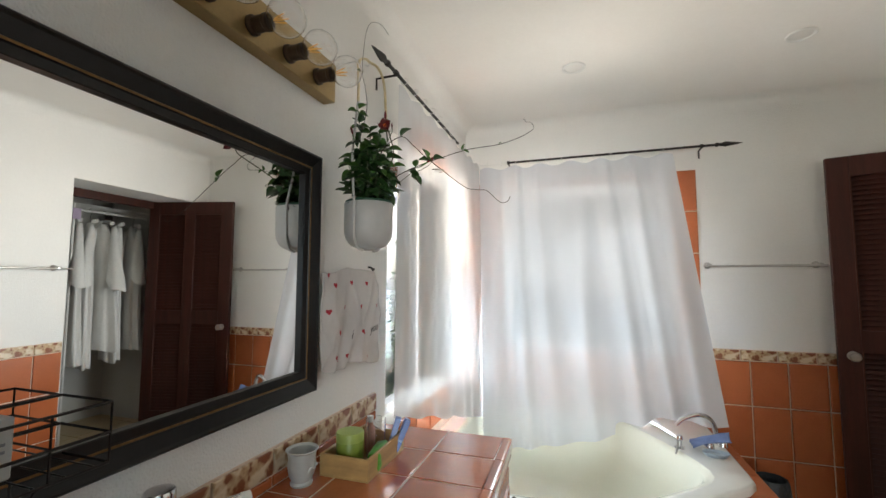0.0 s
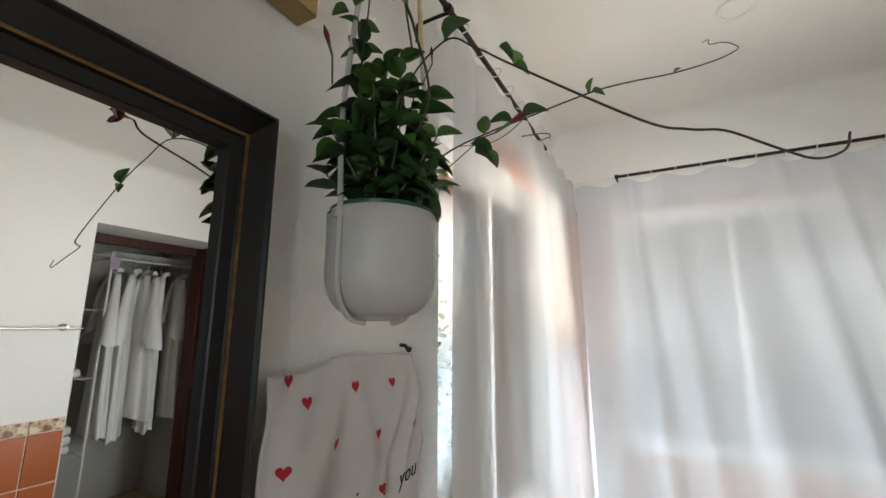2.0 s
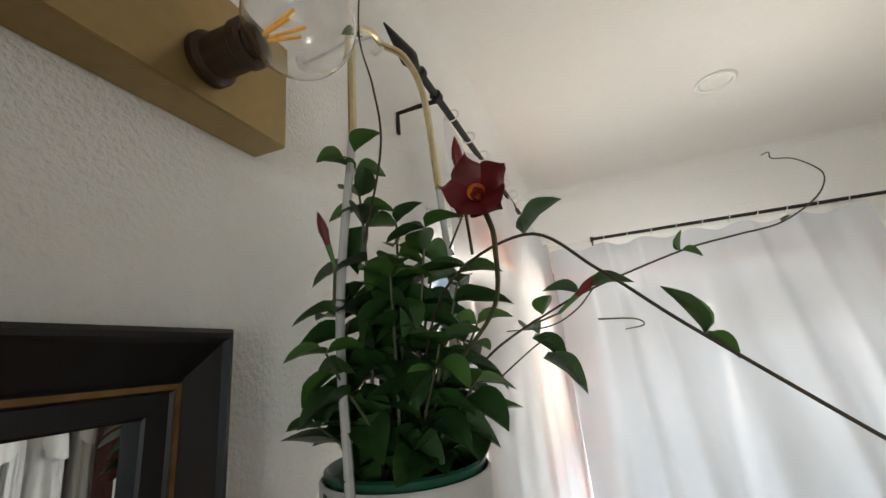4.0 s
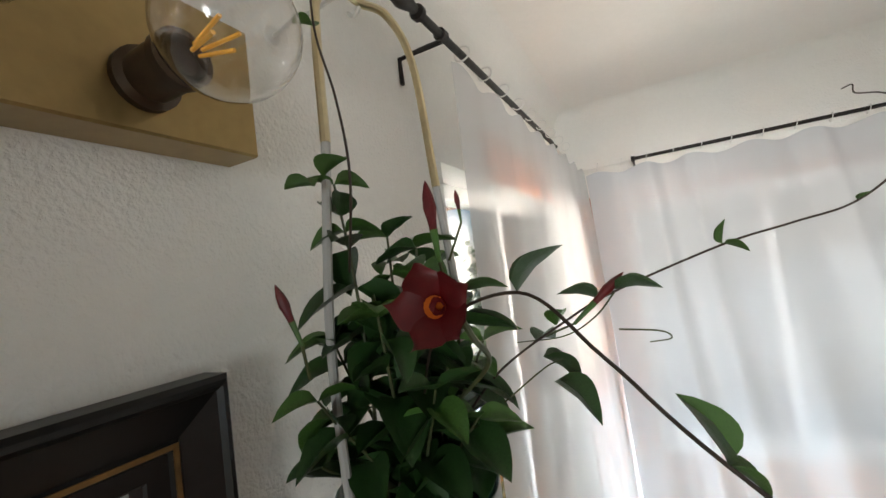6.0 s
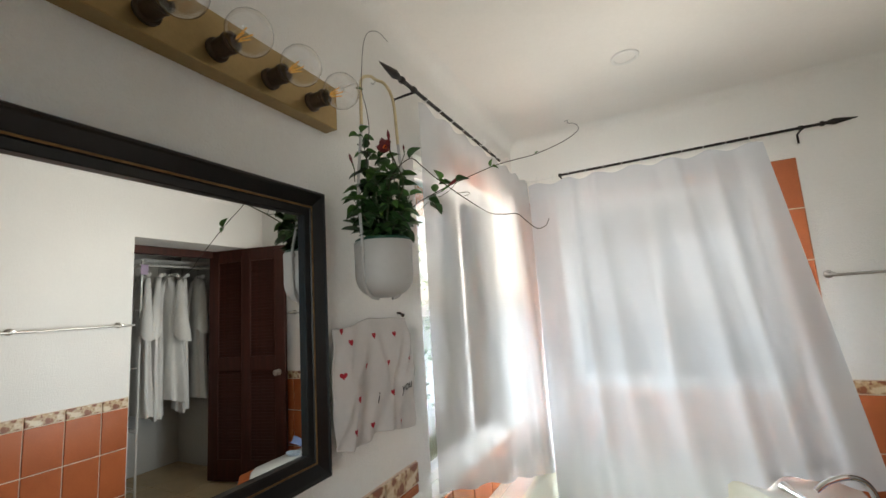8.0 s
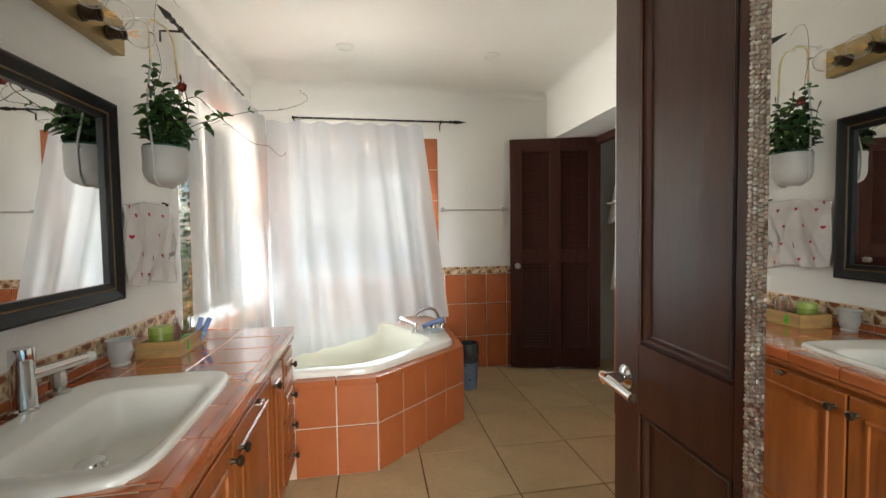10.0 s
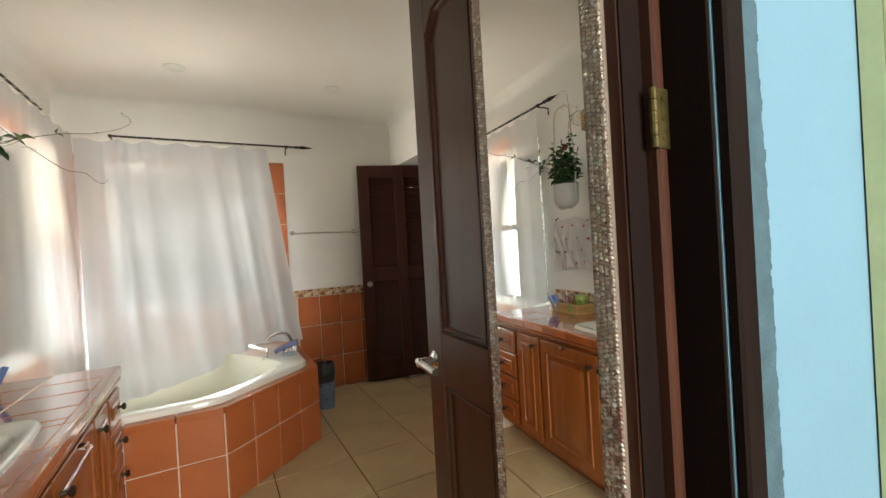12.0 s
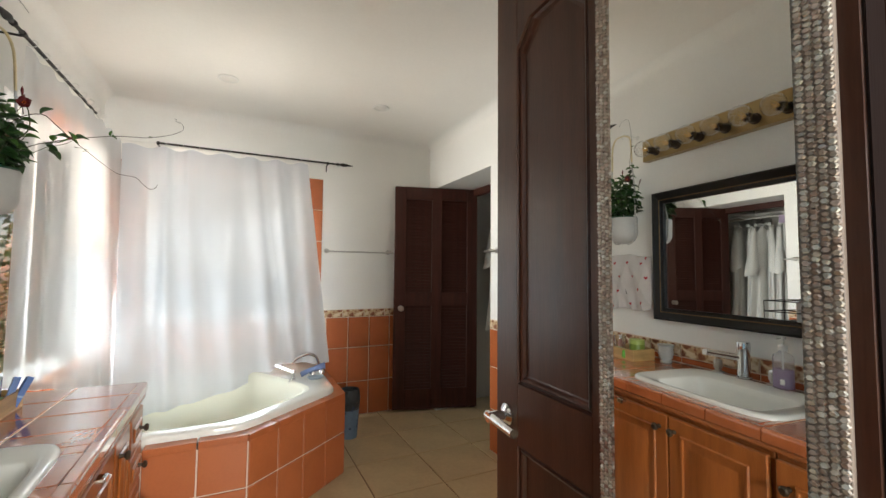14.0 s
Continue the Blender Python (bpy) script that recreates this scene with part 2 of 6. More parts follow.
def tube(bm, points, r, n=6, r_end=None):
    """A round bar along the points, tapering to r_end."""
    pts = [Vector(p) for p in points]
    prev, side = None, None
    for i, p in enumerate(pts):
        d = (pts[min(i + 1, len(pts) - 1)] - pts[max(i - 1, 0)]).normalized()
        if side is None:
            side = d.orthogonal().normalized()
        side = (side - d * side.dot(d)).normalized()
        up = d.cross(side)
        rr = r if r_end is None else r + (r_end - r) * i / (len(pts) - 1)
        ring = [bm.verts.new(p + rr * (math.cos(2 * math.pi * k / n) * side + math.sin(2 * math.pi * k / n) * up)) for k in range(n)]
        if prev:
            for k in range(n):
                bm.faces.new((prev[k], prev[(k + 1) % n], ring[(k + 1) % n], ring[k]))
        else:
            bm.faces.new(ring[::-1])
        prev = ring
    bm.faces.new(prev)
    return bm


def part(name, bm, mat, parent=None, label="", smooth=True, angle=0.6, kind=""):
    """Links a bmesh as one mesh object under a thing or under a part."""
    bmesh.ops.recalc_face_normals(bm, faces=bm.faces)
    me = bpy.data.meshes.new(name)
    if smooth:
        for f in bm.faces:
            f.smooth = True
        for e in bm.edges:
            if len(e.link_faces) == 2 and e.calc_face_angle(0) > angle:
                e.smooth = False
    bm.to_mesh(me)
    bm.free()
    me.materials.append(mat)
    ob = new(name, me)
    if parent:
        ob.parent = parent
    return tagged(ob, label, kind=kind)


def thing(name, m, label, category, group="", kind=""):
    ob = new(name)
    ob.empty_display_size = 0.05
    ob.matrix_world = m
    return tagged(ob, label, category, group, kind)


def setting(name, bm, mat, label, category):
    ob = part(name, bm, mat, label=label, smooth=False)
    return tagged(ob, label, category, kind="structure")


def pierced(u0, u1, v0, v1, holes, put):
    """A wall between u0..u1 and v0..v1 with openings (u0, u1, v0, v1), laid by put(bm, u0, u1, v0, v1)."""
    bm = bmesh.new()
    us = sorted({u0, u1, *[h[0] for h in holes], *[h[1] for h in holes]})
    for a, b in zip(us, us[1:]):
        cuts = sorted((h[2], h[3]) for h in holes if h[0] <= a and h[1] >= b)
        low = v0
        for c, d in cuts:
            if c > low:
                put(bm, a, b, low, c)
            low = d
        if low < v1:
            put(bm, a, b, low, v1)
    return bm


TILES = {}


def tile(parent, mat, w, h, d, origin, u, v, name="tile", joint=0.0075):
    """One bevelled tile of w x h on a wall, its lower corner at origin, along u and v; alike tiles share a mesh."""
    if w < 0.015 or h < 0.015:
        return None
    key = (mat.name, round(w, 3), round(h, 3), d)
    if key not in TILES:
        bm = one(joint / 2, w - joint / 2, joint / 2, h - joint / 2, 0, d)
        top = [e for e in bm.edges if all(x.co.z > d / 2 for x in e.verts)]
        bmesh.ops.bevel(bm, geom=top, offset=min(0.0025, d / 2), segments=1, affect="EDGES")
        bmesh.ops.delete(bm, geom=[f for f in bm.faces if f.normal.z < -0.9], context="FACES_ONLY")
        me = bpy.data.meshes.new(name)
        bm.to_mesh(me)
        bm.free()
        me.materials.append(mat)
        TILES[key] = me
    ob = new(name, TILES[key])
    ob.parent = parent
    u, v = Vector(u).normalized(), Vector(v).normalized()
    w_ = u.cross(v)
    ob.matrix_basis = Matrix(((u.x, v.x, w_.x, origin[0]), (u.y, v.y, w_.y, origin[1]), (u.z, v.z, w_.z, origin[2]), (0, 0, 0, 1)))
    return ob


def tiling(parent, mat, start, u, length, cols, z_rows, d=0.008, holes=(), name="tile", first=None):
    """Rows of tiles on an upright face: from start along u; z_rows are the joints; holes are (s0, s1, z0, z1)."""
    u = Vector(u).normalized()
    s = [0.0]
    if first:
        s.append(first)
    while s[-1] + cols < length - 0.01:
        s.append(s[-1] + cols)
    s.append(length)
    for a, b in zip(s, s[1:]):
        for z0, z1 in zip(z_rows, z_rows[1:]):
            mid = ((a + b) / 2, (z0 + z1) / 2)
            if any(h[0] < mid[0] < h[1] and h[2] < mid[1] < h[3] for h in holes):
                continue
            p = Vector(start) + u * a
            tile(parent, mat, b - a, z1 - z0, d, (p.x, p.y, z0), u, (0, 0, 1), name)


# ---- the plan, in metres ----
XW, XE, YN, YS, ZC = -0.73, 1.815, 3.05, -0.40, 2.49
WIN_W = (1.70, 2.92, 0.70, 2.02)
WIN_N = (-0.45, 0.62, 0.86, 2.00)
DOOR_S = (-0.08, 0.815, 0.0, 2.07)
OPEN_E = (1.95, 2.87, 0.0, 2.05)

# ---- floor, walls, ceilings ----
floor = setting("floor", one(-1.0, 3.3, -0.46, 3.3, -0.12, -0.006), FLOORGROUT, "beige ceramic tiled bathroom floor with brown joints", "floor")
bedroom_floor = setting("floor_bedroom", one(-2.2, 2.9, -3.8, -0.46, -0.12, -0.003), FLOORTILE, "beige tiled bedroom floor", "floor")
wall_w = setting("wall_west", pierced(YS - 0.06, YN + 0.25, 0, 2.75, [WIN_W], lambda bm, a, b, c, d: box(bm, XW - 0.22, XW, a, b, c, d)), PLASTER,
                 "white stuccoed wall behind the washbasin and bathtub", "wall")
wall_n = setting("wall_north", pierced(XW, 3.3, 0, 2.75, [WIN_N], lambda bm, a, b, c, d: box(bm, a, b, YN, YN + 0.25, c, d)), PLASTER,
                 "white stuccoed wall with a window over the bathtub", "wall")
wall_e = setting("wall_east", pierced(YS, YN, 0, ZC, [OPEN_E], lambda bm, a, b, c, d: box(bm, XE, XE + 0.38, a, b, c, d)), PLASTER,
                 "thick white stuccoed wall with the closet opening", "wall")
wall_s = setting("wall_south", pierced(XW, XE + 0.4, 0, ZC, [DOOR_S], lambda bm, a, b, c, d: box(bm, a, b, YS - 0.06, YS, c, d)), PLASTER,
                 "white stuccoed wall round the entrance doorway", "wall")
wall_b = setting("wall_bedroom_north", pierced(-2.2, 2.9, 0, 2.75, [DOOR_S], lambda bm, a, b, c, d: box(bm, a, b, YS - 0.115, YS - 0.06, c, d)), BLUE,
                 "pale blue painted bedroom wall beside the bathroom door", "wall")
setting("wall_bedroom_west", one(-2.4, -2.2, -3.8, YS - 0.06, 0, 2.75), BLUE, "pale blue painted bedroom wall", "wall")
setting("wall_bedroom_east", pierced(-3.8, YS - 0.115, 0, 2.75, [(-1.56, -0.64, 0, 2.07)], lambda bm, a, b, c, d: box(bm, 2.58, 2.9, a, b, c, d)), BLUE,
        "pale blue bedroom wall with a dark wooden door", "wall")
setting("wall_bedroom_south", pierced(-2.4, 2.9, 0, 2.75, [(0.0, 1.8, 0.9, 2.1)], lambda bm, a, b, c, d: box(bm, a, b, -3.8, -3.6, c, d)), BLUE,
        "pale blue bedroom wall with a window", "wall")
setting("ceiling", one(XW - 0.05, XE + 0.02, YS - 0.06, YN + 0.05, ZC, ZC + 0.12), CEILING, "white painted bathroom ceiling", "ceiling")
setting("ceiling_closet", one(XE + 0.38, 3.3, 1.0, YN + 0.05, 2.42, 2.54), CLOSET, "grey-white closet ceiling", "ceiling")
setting("ceiling_bedroom", one(-2.4, 2.9, -3.8, YS - 0.06, 2.62, 2.74), CEILING, "white bedroom ceiling", "ceiling")
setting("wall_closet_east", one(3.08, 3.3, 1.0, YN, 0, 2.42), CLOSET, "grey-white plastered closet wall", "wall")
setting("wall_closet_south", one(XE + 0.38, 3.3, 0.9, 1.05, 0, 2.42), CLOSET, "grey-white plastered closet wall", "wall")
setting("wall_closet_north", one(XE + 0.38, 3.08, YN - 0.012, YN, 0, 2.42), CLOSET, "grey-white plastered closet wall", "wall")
setting("ground", one(-60, 60, -60, 60, -0.4, -0.13), material("garden_ground", (0.06, 0.085, 0.03), 0.95, vary=0.3, scale=2, bump=0.6, bump_scale=20),
        "green garden ground outside the windows", "ground")


def cove(name, a, b, out, label):
    """A soft plaster fillet in the angle of wall and ceiling, from a to b; out points into the room."""
    bm = bmesh.new()
    r, n = 0.075, 7
    a, b, out = Vector(a), Vector(b), Vector(out)
    prof = []
    for k in range(n + 1):
        t = math.pi / 2 * k / n
        prof.append((r * (1 - math.cos(t)), -r * (1 - math.sin(t))))
    prof = [(0, -r), *prof[1:-1], (r, 0), (0, 0.001)]
    rings = [[bm.verts.new(p + out * x + Vector((0, 0, z))) for x, z in prof] for p in (a, b)]
    for k in range(len(prof)):
        j = (k + 1) % len(prof)
        bm.faces.new((rings[0][k], rings[0][j], rings[1][j], rings[1][k]))
    bm.faces.new(rings[0]), bm.faces.new(rings[1][::-1])
    ob = part(name, bm, PLASTER, smooth=True, angle=0.8)
    return tagged(ob, label, "trim", kind="structure")


cove("trim_west", (XW, YS, ZC), (XW, YN, ZC), (1, 0, 0), "rounded white plaster edge under the ceiling")
cove("trim_north", (XW, YN, ZC), (XE, YN, ZC), (0, -1, 0), "rounded white plaster edge under the ceiling")
cove("trim_east", (XE, YS, ZC), (XE, YN, ZC), (-1, 0, 0), "rounded white plaster edge under the ceiling")


# ---- windows ----
def window(name, m, w, h, bars):
    """An aluminium window in its opening: frame, mullions and panes; local x along the wall, z up."""
    t = thing(name, m, "white-framed window with plain glass behind the curtain", "window", kind="structure")
    f = 0.045
    part("window_frame", box(box(box(one(0, w, -0.03, 0.03, 0, f, 0.004), 0, w, -0.03, 0.03, h - f, h, 0.004), 0, f, -0.029, 0.029, f, h - f, 0.004),
                             w - f, w, -0.029, 0.029, f, h - f, 0.004), WHITEPLASTIC, t)
    for k in range(1, bars):
        x = w * k / bars
        part("mullion", one(x - 0.018, x + 0.018, -0.025, 0.025, f, h - f, 0.003), WHITEPLASTIC, t)
    for k in range(bars):
        p = part("pane", one(w * k / bars + 0.02, w * (k + 1) / bars - 0.02, -0.003, 0.003, f - 0.005, h - f + 0.005), GLASS, t, smooth=False)
        p.visible_shadow = False
    return t


window("window_1", pose(XW - 0.12, WIN_W[0], WIN_W[2], 0, 0, 90), WIN_W[1] - WIN_W[0], WIN_W[3] - WIN_W[2], 2)
window("window_2", pose(WIN_N[0], YN + 0.13, WIN_N[2]), WIN_N[1] - WIN_N[0], WIN_N[3] - WIN_N[2], 2)
window("window_3", pose(0.0, -3.72, 0.9), 1.8, 1.2, 2)

# ---- doorway of the bathroom: jambs, head, casing ----
for name, bm, label in (
        ("trim_door_east", box(box(one(0.8125, 0.855, -0.514, -0.40, 0, 2.07, 0.003), 0.817, 0.842, -0.532, -0.515, 0, 2.10, 0.004),
                                   0.8422, 0.874, -0.526, -0.5145, 0, 2.10, 0.003),
         "dark mahogany door jamb and moulded casing"),
        ("trim_door_west", box(one(-0.12, -0.065, -0.514, -0.40, 0, 2.07, 0.003), -0.14, -0.075, -0.53, -0.515, 0, 2.10, 0.004),
         "dark mahogany door jamb and casing"),
        ("trim_door_head", box(one(-0.065, 0.80, -0.514, -0.40, 2.03, 2.07, 0.003), -0.14, 0.874, -0.529, -0.515, 2.10, 2.16, 0.004),
         "dark mahogany door head")):
    tagged(part(name, bm, ESPRESSO, label=label), category="door frame", kind="structure")
setting("trim_door_rabbet", one(0.790, 0.812, -0.452, -0.402, 0.002, 2.028, 0.004), REDWOOD, "reddish bare wooden strip of the door jamb", "trim")
# ragged strip beside the casing, a darker tone of the wall's blue
strip = bmesh.new()
for k in range(240):
    z = 2.16 * k / 240
    box(strip, 0.8745, 0.930 + 0.008 * noise.noise((3.1, z * 3, 0.2)) + 0.006 * noise.noise((0, z * 40, 1.0)) + 0.004 * noise.noise((0, z * 150, 1.0)), -0.5185, -0.513, z, z + 0.00901)
setting("trim_filler", strip, TEAL, "rough grey-blue strip along the door casing", "trim")

# ---- closet doorway frame ----
for name, bm in (("trim_closet_south", one(2.15, 2.205, 1.95, 1.985, 0, 2.05, 0.004)), ("trim_closet_north", one(2.15, 2.205, 2.815, 2.87, 0, 2.05, 0.004)),
                 ("trim_closet_head", one(2.15, 2.205, 1.985, 2.815, 1.985, 2.05, 0.004))):
    tagged(part(name, bm, DARKWOOD, label="dark mahogany closet door frame"), category="door frame", kind="structure")

# ---- bathtub in its tiled corner ----
TUB = [(XW, 1.567), (0.234, 1.567), (0.79, 2.05), (0.79, YN), (XW, YN)]


def prism(outline, z0, z1, bm=None):
    bm = bm or bmesh.new()
    low = [bm.verts.new((x, y, z0)) for x, y in outline]
    top = [bm.verts.new((x, y, z1)) for x, y in outline]
    bm.faces.new(low[::-1]), bm.faces.new(top)
    for k in range(len(outline)):
        j = (k + 1) % len(outline)
        bm.faces.new((low[k], low[j], top[j], top[k]))
    return bm


def inset(outline, d):
    """The outline moved inwards by d (counter-clockwise outline)."""
    out = []
    n = len(outline)
    for k in range(n):
        p, q, r = Vector(outline[k - 1]), Vector(outline[k]), Vector(outline[(k + 1) % n])
        a, b = (q - p).normalized(), (r - q).normalized()
        na, nb = Vector((-a.y, a.x)), Vector((-b.y, b.x))
        m = (na + nb).normalized()
        out.append(tuple(q + m * d / m.dot(na)))
    return out


def rounded(outline, r, n=6):
    """The outline with its corners rounded by r."""
    out = []
    for k in range(len(outline)):
        p, q, s = Vector(outline[k - 1]), Vector(outline[k]), Vector(outline[(k + 1) % len(outline)])
        d = min(r, (p - q).length / 2.1, (s - q).length / 2.1)
        a, b = q + (p - q).normalized() * d, q + (s - q).normalized() * d
        for t in range(n + 1):
            t /= n
            out.append(tuple(a * (1 - t) ** 2 + q * 2 * t * (1 - t) + b * t * t))
    return out


tub_base = thing("tub_surround", pose(0, 0, 0), "terracotta tiled bathtub surround with pale joints", "bathtub surround")
hollow = bmesh.new()
deck = inset(TUB, 0.09)
for k in range(5):
    j = (k + 1) % 5
    quad = [TUB[k], TUB[j], deck[j], deck[k]]
    prism(quad, 0, 0.462, hollow)
part("core", hollow, GROUT, tub_base, smooth=False)
part("core_floor", prism(deck, 0.0, 0.03), GROUT, tub_base, smooth=False)
rows_tub = [0.0, 0.255, 0.47]
tiling(tub_base, TERRA, (-0.179, 1.567, 0), (1, 0, 0), 0.413, 0.2065, rows_tub)
tiling(tub_base, TERRA, (0.234, 1.567, 0), (0.556, 0.483, 0), 0.7365, 0.1841, rows_tub)
tiling(tub_base, TERRA, (0.79, 2.05, 0), (0, 1, 0), 1.0, 0.2, rows_tub)
# sloping edge tiles and flat deck tiles
for k, (a, b) in enumerate(zip(TUB[:3], TUB[1:4])):
    a, b = Vector((*a, 0)), Vector((*b, 0))
    if k == 0:
        a = Vector((-0.179, 1.567, 0))
    u = (b - a).normalized()
    v = Vector((-u.y, u.x, 0))
    n_ = max(1, round((b - a).length / 0.2))
    step = (b - a).length / n_
    for i in range(n_):
        p = a + u * step * i - v * 0.010
        tile(tub_base, TERRA, step, 0.105, 0.034, (p.x, p.y, 0.4615), u, v, "edge_tile")

tub = thing("bathtub", pose(0, 0, 0), "cream acrylic corner bathtub set in terracotta tiles", "bathtub")
rim = rounded(inset(TUB, 0.055), 0.05)
bm = bmesh.new()
CENT = Vector((-0.05, 2.38))
BASIN = [(-0.56, 1.70), (0.16, 1.69), (0.60, 2.08), (0.50, 2.34), (0.26, 2.74), (-0.56, 2.80)]
basin = rounded(BASIN, 0.13, 8)
N_RING = 72


def resample(outline, n, centre):
    """n points of the outline at even angles round the centre."""
    pts = [Vector(p) - centre for p in outline]
    out = []
    for k in range(n):
        t = 2 * math.pi * k / n
        d = Vector((math.cos(t), math.sin(t)))
        best = None
        for a, b in zip(pts, pts[1:] + pts[:1]):
            den = d.x * (b - a).y - d.y * (b - a).x
            if abs(den) < 1e-9:
                continue
            s = (a.x * (b - a).y - a.y * (b - a).x) / den
            f = (a.x * d.y - a.y * d.x) / den
            if s > 0 and -1e-6 <= f <= 1 + 1e-6 and (best is None or s > best):
                best = s
        out.append(centre + d * best)
    return out


outer, inner = resample(rim, N_RING, CENT), resample(basin, N_RING, CENT)
rings = []
for f, z, edge in ((1.0, 0.470, outer), (1.0, 0.518, outer), (0.994, 0.527, outer), (0.985, 0.530, outer), (1.03, 0.532, inner), (1.0, 0.528, inner), (0.97, 0.512, inner),
                   (0.90, 0.35, inner), (0.80, 0.16, inner), (0.70, 0.11, inner), (0.3, 0.10, inner)):
    rings.append([bm.verts.new((CENT.x + (p.x - CENT.x) * f, CENT.y + (p.y - CENT.y) * f, z)) for p in edge])
shape = [[v.co.copy() for v in r] for r in rings]
bm.free()


def shell(levels_, close):
    bm = bmesh.new()
    rr = [[bm.verts.new(c) for c in r] for r in levels_]
    for p, q in zip(rr, rr[1:]):
        for k in range(N_RING):
            j = (k + 1) % N_RING
            bm.faces.new((p[k], p[j], q[j], q[k]))
    if close:
        bm.faces.new(rr[-1])
    return bm


part("rim", shell(shape[:5], False), PORCELAIN, tub, "white rim", angle=0.9)
part("basin", shell(shape[4:], True), TUBWHITE, tub, "cream basin", angle=0.9)
part("drain", lathe(bmesh.new(), [(0, 0.106), (0.03, 0.106), (0.032, 0.103), (0.032, 0.098), (0, 0.098)], 20, Matrix.Translation((CENT.x, CENT.y, 0))), CHROME, tub)

# ---- counter, cabinets ----
C_FRONT, C_TOP, C_N, C_S = -0.172, 0.783, 1.562, -0.395
SINK = (-0.645, -0.222, 0.245, 0.870)   # opening in the counter
SKEW = 1.5   # the counter's front runs out a little towards the entrance
FRONT_TURN = pose(C_FRONT + 0.008, 1.49, 0, 0, 0, SKEW) @ pose(-C_FRONT, -1.49, 0)


def runs_out(y):
    return 0.008 + (1.49 - y) * math.tan(radians(SKEW))


counter = thing("countertop", pose(0, 0, 0), "glossy terracotta tiled washbasin counter with rounded edge tiles", "countertop")
HOLE = (SINK[0] + 0.03, SINK[1] - 0.03, SINK[2] + 0.03, SINK[3] - 0.03)
part("board", pierced(XW, C_FRONT - 0.022, C_S, C_N, [HOLE], lambda bm, a, b, c, d: box(bm, a, b, c, d, 0.70, C_TOP - 0.0012)), GROUT, counter, smooth=False)
bm = one(C_FRONT - 0.07, C_FRONT - 0.004, C_S, C_N, 0.722, 0.7375, 0.003)
bmesh.ops.transform(bm, matrix=FRONT_TURN, verts=bm.verts)
part("edging", bm, NOSING, counter, "thin orange-brown wooden edging")
xs = [XW, -0.60, -0.40, C_FRONT - 0.03]
ys = [C_S] + [round(1.562 - 0.19 * k, 3) for k in range(10, -1, -1)]
for a, b0 in zip(xs, xs[1:]):
    for c, d in zip(ys, ys[1:]):
        b = b0 + (runs_out((c + d) / 2) if b0 == xs[-1] else 0)
        cuts = [(a, b, c, d)]
        # leave the basin's opening free: trim the tiles round it
        h = (SINK[0] + 0.012, SINK[1] - 0.012, SINK[2] + 0.012, SINK[3] - 0.012)
        if a < h[1] and b > h[0] and c < h[3] and d > h[2]:
            cuts = []
            if c < h[2]:
                cuts.append((a, b, c, h[2]))
            if d > h[3]:
                cuts.append((a, b, h[3], d))
            lo, hi = max(c, h[2]), min(d, h[3])
            if a < h[0]:
                cuts.append((a, h[0], lo, hi))
            if b > h[1]:
                cuts.append((h[1], b, lo, hi))
        for p, q, r, s in cuts:
            tile(counter, TERRATOP, q - p, s - r, 0.007, (p, r, C_TOP - 0.0065), (1, 0, 0), (0, 1, 0), joint=0.004)
NOSES = {}
for c, d in zip(ys, ys[1:]):
    w = round(d - c, 3)
    if w not in NOSES:
        bm = one(C_FRONT - 0.030, C_FRONT, 0.002, w - 0.002, 0.738, C_TOP + 0.001)
        front = [e for e in bm.edges if all(v.co.x > C_FRONT - 0.001 for v in e.verts) and abs(e.verts[0].co.z - e.verts[1].co.z) < 1e-6]
        bmesh.ops.bevel(bm, geom=front, offset=0.011, segments=3, affect="EDGES", profile=0.5)
        for f in bm.faces:
            f.smooth = False
        NOSES[w] = bpy.data.meshes.new("edge_tile")
        bm.to_mesh(NOSES[w])
        bm.free()
        NOSES[w].materials.append(TERRATOP)
    ob = new("edge_tile", NOSES[w])
    ob.parent, ob.matrix_basis = counter, FRONT_TURN @ pose(0, c, 0)
splash = thing("backsplash", pose(0, 0, 0), "terracotta backsplash with a brown floral border", "backsplash")
part("bed", one(XW, XW + 0.004, C_S, 1.60, C_TOP, 0.888), GROUT, splash, smooth=False)
tiling(splash, TERRA, (XW + 0.004, C_S, 0), (0, 1, 0), 1.995, 0.2, [C_TOP + 0.002, 0.818], d=0.007)
tiling(splash, DECOR, (XW + 0.004, C_S, 0), (0, 1, 0), 1.995, 0.2, [0.818, 0.888], d=0.009, name="border_tile")


def knob(parent, x, y, z):
    bm = lathe(bmesh.new(), [(0.0, 0.0), (0.009, 0.0), (0.006, 0.008), (0.006, 0.014), (0.014, 0.020), (0.015, 0.026), (0.010, 0.031), (0, 0.032)], 14,
               pose(x, y, z, 0, 90, 0))
    return part("knob", bm, BRONZE, parent, "dark bronze knob")


